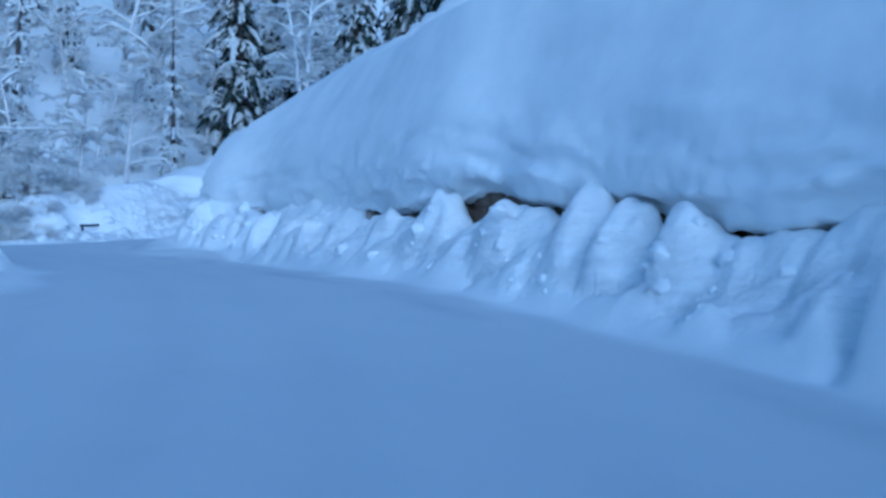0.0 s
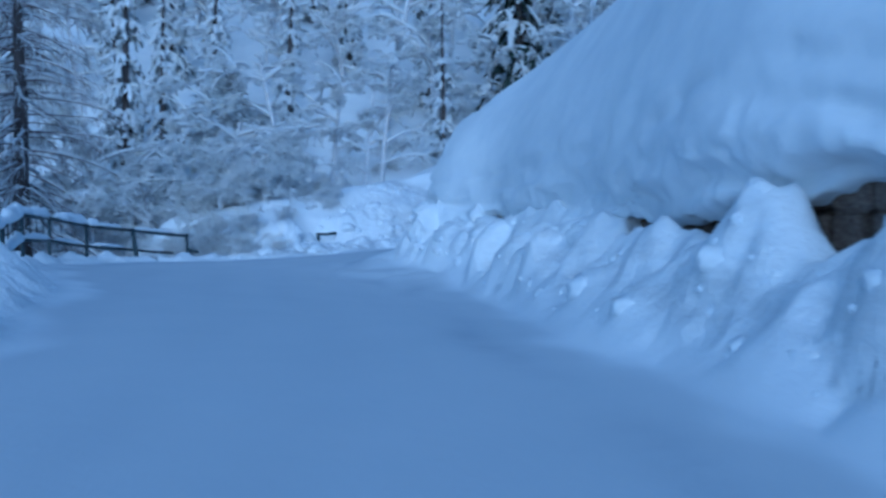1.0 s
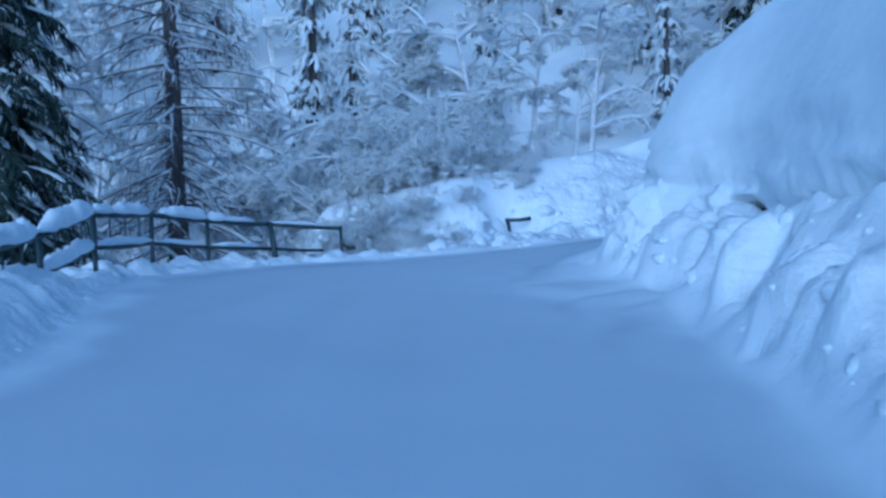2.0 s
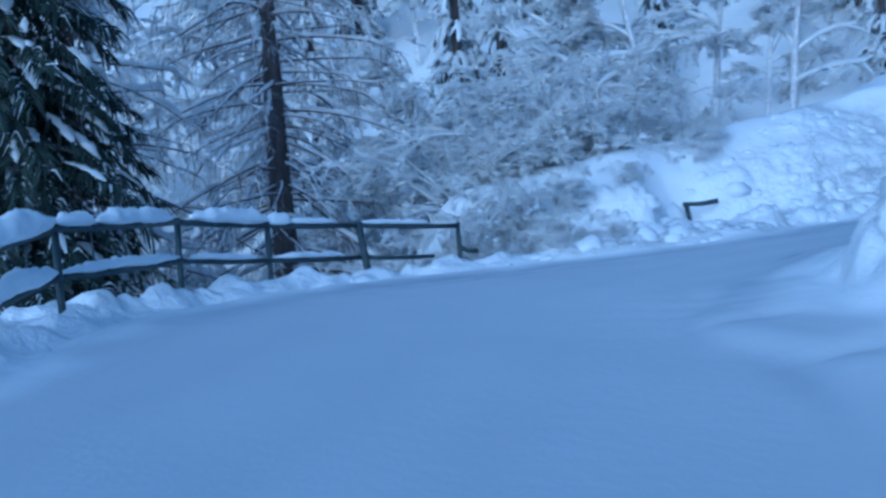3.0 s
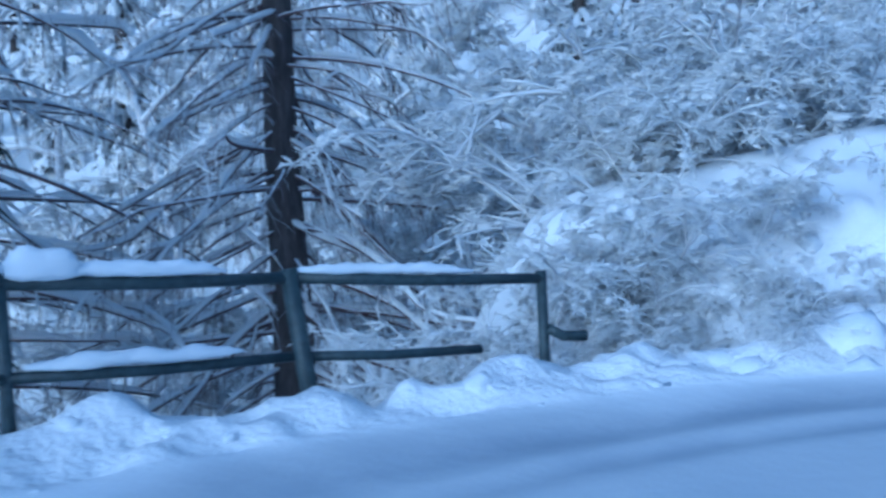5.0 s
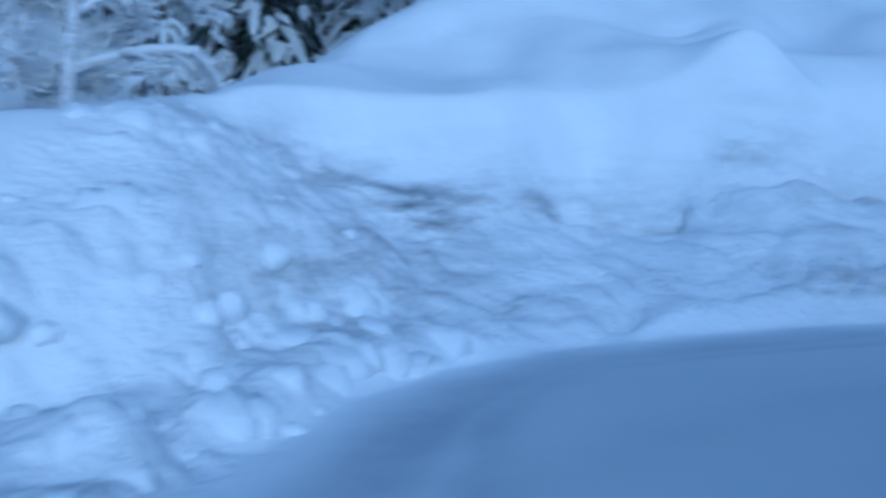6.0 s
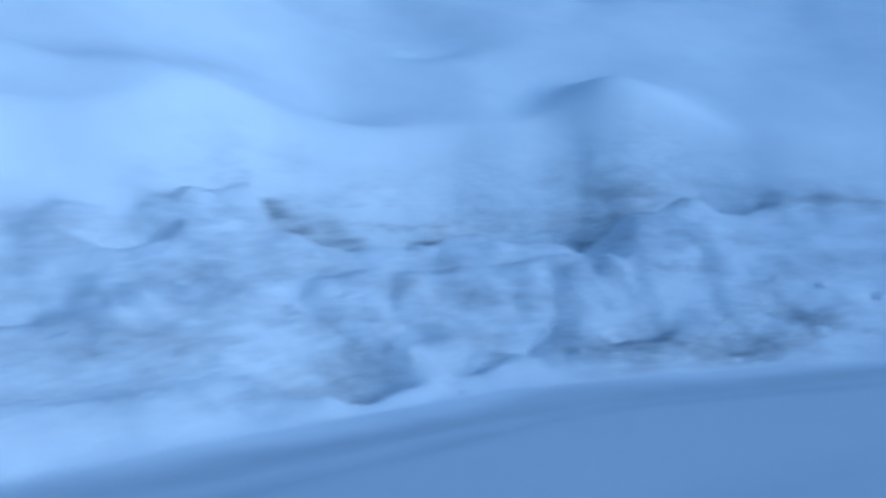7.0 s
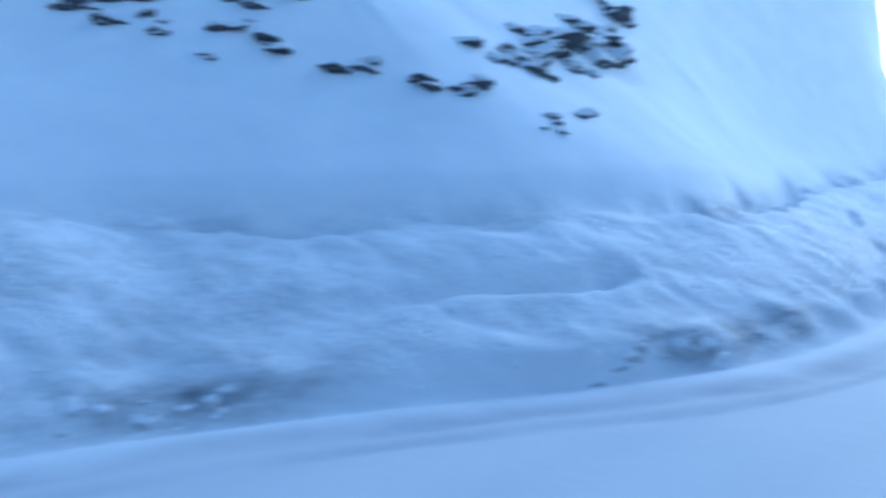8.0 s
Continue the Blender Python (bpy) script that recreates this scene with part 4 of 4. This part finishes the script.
def spruce(label, seed, tall, reach, whorls, per, snow, fine=False, first=0.3):
    """A spruce of drooping fronds with snow pads."""
    r = random.Random(seed)
    root = tree_root("spruce_tree", label, "tree")
    TV, TF, NV, NF, SV, SF = [], [], [], [], [], []
    tube(TV, TF, [(0, 0, -1.5), (0, 0, tall * 0.5), (0, 0, tall)], [0.028 * tall * 0.6, 0.01 * tall, 0.01], 8)
    for w in range(whorls):
        f = (w + r.uniform(0, 0.8)) / whorls
        h = first + (tall - first) * f
        for k in range(per):
            az = 2 * math.pi * (k + r.uniform(-0.4, 0.4)) / per + w * 0.7
            L = reach * (1 - f) ** 0.85 * r.uniform(0.7, 1.1) + 0.25
            n = 7
            path = bend_path((0, 0, h), az, L, r.uniform(-0.1, 0.2) - 0.15 * (1 - f), r.uniform(0.5, 1.1) if fine else r.uniform(0.9, 1.6), n, r, 0.04)
            side = Vector((-math.sin(az), math.cos(az), 0))
            tube(NV, NF, path, [0.02 * (1 - i / 9) for i in range(n + 1)], 4, cap=False)
            # sprays: narrow blades that leave the limb sideways and hang
            count = int((125 if fine else 6) * (0.4 + L / reach))
            for _ in range(count):
                i = r.uniform(0.12, 1) * (n - 0.01)
                j = int(i)
                p = Vector(path[j]).lerp(Vector(path[j + 1]), i - j)
                q = r.choice((-1, 1))
                sl = (0.2 + 0.3 * r.random()) * (L * (1.1 - 0.55 * i / n) if not fine else 0.95)
                d = (side * q * r.uniform(0.35, 1) + Vector((math.cos(az), math.sin(az), 0)) * r.uniform(0.2, 0.8) + Vector((0, 0, -r.uniform(0.35, 1.3)))).normalized()
                m, e = p + d * sl * 0.5 + Vector((0, 0, 0.04)), p + d * sl + Vector((0, 0, -0.12 * sl))
                ww = sl * (0.06 if fine else 0.2)
                up = d.cross(side).normalized()
                sd = d.cross(up).normalized()
                b = len(NV)
                NV += [tuple(p), tuple(m + sd * ww), tuple(m - sd * ww), tuple(e), tuple(m - up * ww * 0.8), tuple(m + up * ww * 0.5)]
                NF += [(b, b + 1, b + 5), (b, b + 5, b + 2), (b + 1, b + 3, b + 5), (b + 5, b + 3, b + 2), (b, b + 4, b + 1), (b, b + 2, b + 4), (b + 1, b + 4, b + 3), (b + 4, b + 2, b + 3)]
                if r.random() < snow * (0.2 if fine else 0.9):
                    c = (p + m + e) / 3 + up * (0.4 * ww if up.z > 0 else -0.4 * ww)
                    lo, hi = p.lerp(e, r.uniform(0.1, 0.3)), p.lerp(e, r.uniform(0.7, 1.0))
                    mid = m + Vector((0, 0, 0.02))
                    w2 = ww * r.uniform(0.6, 1.1) * (1 if fine else 1.6)
                    ridge(SV, SF, [tuple(lo), tuple(lo.lerp(mid, 0.6)), tuple(mid), tuple(hi)], [w2 * 0.4, w2, w2, w2 * 0.3], [w2 * 0.5, w2 * 0.9, w2 * 0.8, w2 * 0.3])
            if fine:
                for _ in range(2):
                    if r.random() > snow:
                        continue
                    cut = refine(path[r.randint(1, 4):7], 4)
                    if r.random() < 0.7:
                        cut = cut[:r.randint(len(cut) // 3, len(cut))]
                    if len(cut) > 3:
                        ww = r.uniform(0.04, 0.11)
                        o = r.uniform(-0.18, 0.18)
                        pad(SV, SF, [(q[0] + side.x * o, q[1] + side.y * o, q[2] + 0.03) for q in cut], ww, ww * r.uniform(0.5, 0.8), r.uniform(0, 90), 9, 0.9)
            elif r.random() < snow:
                a = r.randint(1, 3)
                cut = path[a:]
                ww = (0.05 + 0.1 * L) * r.uniform(0.5, 1.0) * (0.55 if fine else 1)
                ridge(SV, SF, [(p[0], p[1], p[2] + 0.02) for p in cut], [ww * (0.6 + 0.5 * r.random()) * (1.05 - 0.6 * i / len(cut)) for i in range(len(cut))],
                      [ww * r.uniform(0.45, 1.0) for _ in cut])
    from_lists("trunk", TV, TF, BARK, root)
    tagged(from_lists("crown", NV, NF, FROST_NEEDLE if snow > 0.9 else NEEDLE, root, "dark green hanging needles", smooth=False), kind="stuff")
    tagged(from_lists("snow", SV, SF, TREE_SNOW, root, "heavy pads of snow on the crown"), kind="stuff")
    return root


def frosted(label, seed, tall, spread, counts, stems=1, bow=0.7, thick=1.0, name="broadleaf_tree", light=False):
    """A leafless tree or bush whose every twig carries snow. counts: children of each level; light: a coarser one for the distance."""
    r = random.Random(seed)
    root = tree_root(name, label, "tree" if name.endswith("tree") else "bush")
    BV, BF, SV, SF = [], [], [], []

    def spray(q, az, size):
        """A short twig or two with a tuft of snow on each."""
        for _ in range(3 if light else 5):
            a, e = az + r.uniform(-1.4, 1.4), r.uniform(-0.8, 0.6)
            d = Vector((math.cos(a) * math.cos(e), math.sin(a) * math.cos(e), math.sin(e))) * size * r.uniform(0.4, 1.4)
            p = Vector(q)
            if r.random() < (0.5 if light else 0.05):
                m = p + d * r.uniform(0.1, 0.6)
                k = size * r.uniform(0.14, 0.4)
                blob(SV, SF, (m.x, m.y, m.z), k * r.uniform(0.9, 1.8), k * r.uniform(0.6, 1.0), k * r.uniform(0.45, 0.85), r, 0.5, a)
                continue
            w = size * r.uniform(0.04, 0.09) * (1.5 if light else 1)
            side, m, b = Vector((-math.sin(a), math.cos(a), 0)) * w, p + d * r.uniform(0.3, 0.7) + Vector((0, 0, r.uniform(-0.1, 0.1) * size)), len(SV)
            SV.extend([tuple(p + side * 0.7), tuple(p - side * 0.7), tuple(p + Vector((0, 0, w))), tuple(m + side), tuple(m - side), tuple(m + Vector((0, 0, 1.7 * w))), tuple(p + d)])
            SF.extend([(b, b + 3, b + 5, b + 2), (b + 2, b + 5, b + 4, b + 1), (b + 1, b + 4, b + 3, b), (b + 3, b + 6, b + 5), (b + 5, b + 6, b + 4), (b + 4, b + 6, b + 3)])

    def grow(p, az, lift, L, rad, level):
        last = level >= len(counts)
        steps = 2 if light and level else (5 if level < 2 else 3)
        droop = bow * r.uniform(0.3, 1.2) * (0.3 if level == 0 else 1.0)
        path = bend_path(p, az, L, lift, droop, steps, r, 0.1)
        tube(BV, BF, path, [rad * (1 - 0.6 * i / steps) for i in range(steps + 1)], 5 if level < 2 and not light else 3, cap=False)
        if level > 0 or lift < 1.2:
            k = thick * (0.01 + 0.7 * rad) * r.uniform(0.5, 1.5)
            if not last or r.random() < 0.8:
                ridge(SV, SF, [(q[0], q[1], q[2] + rad * 0.5) for q in path], [k * r.uniform(0.7, 1.2) * (1 - 0.4 * i / steps) for i in range(steps + 1)],
                      [k * r.uniform(0.9, 1.7) for _ in path])
        if last:
            for i in range(1, steps + 1):
                if r.random() < 0.85:
                    spray(path[i], az, thick * r.uniform(0.16, 0.34) * (1.5 if light else 1))
            return
        for c in range(counts[level]):
            i = r.uniform(0.25 if level == 0 else 0.15, 1.0) * (steps - 0.01)
            j = int(i)
            q = tuple(Vector(path[j]).lerp(Vector(path[j + 1]), i - j))
            a2 = r.uniform(0, 2 * math.pi) if level == 0 else az + r.choice((-1, 1)) * r.uniform(0.3, 1.2)
            l2 = r.uniform(0.35, 1.15) if level == 0 else lift - droop * i / steps + r.uniform(-0.5, 0.5)
            grow(q, a2, l2, L * (spread if level == 0 else 0.52) * r.uniform(0.6, 1.1), rad * 0.48, level + 1)

    for k in range(stems):
        a = r.uniform(0, 6.28)
        grow((0.15 * math.cos(a) * (stems > 1), 0.15 * math.sin(a) * (stems > 1), -0.4), a, 1.5 if stems == 1 else r.uniform(0.7, 1.35), tall * r.uniform(0.8, 1) * (0.8 if stems == 1 else 1),
             (0.014 if stems == 1 else 0.007) * tall + 0.01, 0)
    tagged(from_lists("crown", BV, BF, FROST_BARK, root, "dark bare limbs and twigs"), kind="stuff")
    tagged(from_lists("snow", SV, SF, TREE_SNOW, root, "snow clinging to every twig"), kind="stuff")
    return root


def stand(tree, x, y, turn=0.0, size=1.0, sink=0.0):
    tree.matrix_basis = pose(x, y, height(x, y) - sink, 0, 0, turn) @ Matrix.Scale(size, 4)
    return tree


# single trees behind the fence
stand(spruce("tall dark green spruce with snow pads beside a fence", 4, 17, 3.3, 46, 11, 0.6, fine=True, first=-1.5), -19.6, 23.7, 20)
stand(larch("bare brown larch with snow-lined drooping limbs", 6, 17, 3.9, 66, 20, 0.8, rad=0.33), -21.2, 30.3, 0)
stand(larch("bare larch with thick snow on long limbs", 15, 16, 5.2, 26, 16, 1.8, rad=0.27, first=0.8), -22.6, 26.3, 40)
stand(spruce("dark spruce behind a snowy road bank", 9, 20, 3.8, 30, 8, 0.5, first=0.5), -13.2, 62, 10)
dark = stand(spruce("dark spruce among snowy trees on a slope", 19, 18, 3.4, 30, 8, 0.45, first=0.5), -9.6, 66, 70)
for x, y, turn, size in ((-5.5, 62, 20, 0.95), (-2.2, 68, 140, 1.1), (-12.0, 74, 250, 1.15), (1.0, 63, 300, 1.0)):
    copy_thing(dark, pose(x, y, height(x, y), 0, 0, turn) @ Matrix.Scale(size, 4))

# kinds that the forest is made of
KINDS = {
    "birch": [frosted("leafless tree white with clinging snow", 40 + k, 9.0 + k * 1.0, 0.33, (11, 5, 4), 1, 0.8, 1.2) for k in range(3)],
    "far_birch": [frosted("snow-white leafless tree on a forested slope", 50 + k, 9.5 + k * 0.9, 0.3, (13, 6), 1, 0.7, 1.5, light=True) for k in range(5)],
    "shrub": [frosted("leafless bush bowed down with snow", 60 + k, 2.3 + 0.4 * k, 0.6, (6, 5, 2), 4, 1.0, 0.78, "snowy_bush") for k in range(3)],
    "fir": [spruce("snow-covered spruce on a forested slope", 80 + k, 12 + 2 * k, 1.5 + 0.2 * k, 21, 6, 1.0, first=0.6) for k in range(3)],
}


def forest():
    r = random.Random(77)
    spots = []

    def add(kind, x, y, size, own=False):
        spots.append((kind, x, y, size))

    # bushes and small trees near the rail's end and on the low bank
    for x, y, s in ((-14.6, 29.4, 0.4), (-13.6, 29.0, 0.26), (-13.1, 30.3, 0.22), (-12.9, 31.3, 0.25), (-12.3, 33.0, 0.24), (-14.8, 28.5, 0.45), (-15.6, 27.6, 0.5), (-15.2, 30.9, 0.6), (-13.4, 34.4, 0.5), (-14.6, 31.0, 0.5), (-14.9, 30.2, 0.6), (-12.6, 33.1, 0.4), (-14.9, 32.3, 0.8), (-14.3, 33.6, 0.7), (-15.2, 31.6, 0.7), (-14.6, 33.4, 0.6), (-15.2, 34.0, 1.1), (-16.6, 32.2, 1.1), (-17.6, 35.4, 1.2), (-14.9, 36.6, 0.9)):
        add("shrub", x, y, s)
    for x, y, s in ((-13.6, 28.6, 0.26), (-13.3, 29.2, 0.3), (-12.9, 29.7, 0.22), (-12.5, 30.2, 0.2), (-13.9, 28.1, 0.24), (-14.2, 28.9, 0.42), (-14.5, 29.7, 0.5), (-14.0, 29.4, 0.36), (-13.8, 30.2, 0.4), (-14.9, 28.6, 0.55), (-12.7, 29.0, 0.16), (-12.2, 29.7, 0.16), (-13.2, 28.5, 0.2), (-11.6, 31.0, 0.14)):
        add("shrub", x, y, s)
    for x, y, s in ((-13.5, 40.3, 0.75), (-15.2, 39.6, 0.7), (-17.8, 38.8, 0.8), (-21.6, 34.4, 0.8), (-26.3, 29.9, 0.95), (-31.1, 33.1, 1.0), (-29.5, 30.6, 1.0), (-24.7, 38.9, 0.95), (-26.2, 36.4, 0.9), (-29.5, 42.4, 1.05), (-23.2, 37.0, 0.85), (-27.5, 41.0, 1.0), (-20.5, 37.0, 0.9), (-24.5, 34.5, 1.0), (-25.5, 29.5, 1.0), (-27, 25, 1.1), (-24, 20.5, 0.9), (-20, 36, 0.7), (-18.5, 33.4, 0.6)):
        add("birch", x, y, s)
    for x, y, s in ((-28.4, 45.0, 1.0), (-27.2, 46.2, 0.9), (-27.2, 50.6, 1.05), (-14.6, 51.4, 0.75), (-23.6, 51.8, 0.8), (-31.6, 49.2, 0.9), (-36, 44, 1.0), (-40, 36, 1.1), (-19, 62, 1.0), (-33, 56, 1.1), (-25, 64, 1.0)):
        add("fir", x, y, s)
    tries = 0
    while len(spots) < 240 and tries < 20000:
        tries += 1
        d = r.uniform(8, 45) if r.random() < 0.6 else r.uniform(45, 95)
        az = radians(r.uniform(2, 84))
        x, y = -6 - math.sin(az) * (d + 8), 24 + math.cos(az) * (d + 8)
        u = -0.45 * x + 0.89 * y
        if (u < 38 and x > -23) or (x > -19 and y < 52 - 0.5 * (x + 19)):
            continue
        seen = math.degrees(math.atan2(-x, y))
        if 9.5 < seen < 15.5 and math.hypot(x, y) < 62:
            continue
        if any((x - q[1]) ** 2 + (y - q[2]) ** 2 < (2.3 + 0.04 * d) ** 2 for q in spots):
            continue
        kind = r.choices(("birch", "fir", "shrub"), (0.54, 0.4, 0.06))[0]
        if kind == "fir" and d < 34:
            kind = "birch"
        if kind == "birch" and d > 28:
            kind = "far_birch"
        add(kind, x, y, r.uniform(0.75, 1.25) * (1.0 + 0.004 * d))
    zs = heights([(q[1], q[2]) for q in spots])
    own = {}
    for (kind, x, y, size), z in zip(spots, zs):
        src = r.choice(KINDS[kind])
        m = pose(x, y, float(z) - 0.1, r.uniform(-4, 4), r.uniform(-4, 4), r.uniform(0, 360)) @ Matrix.Scale(size, 4)
        src["group"] = {"birch": "snowy trees of the forest", "far_birch": "snowy trees of the forest", "fir": "snowy spruces of the forest", "shrub": "snowy bushes"}[kind]
        if src in own:
            copy_thing(src, m)
        else:
            own[src] = m
    for src, m in own.items():
        src.matrix_basis = m


forest()

# ---- stones of the wall, last ----
build_wall()
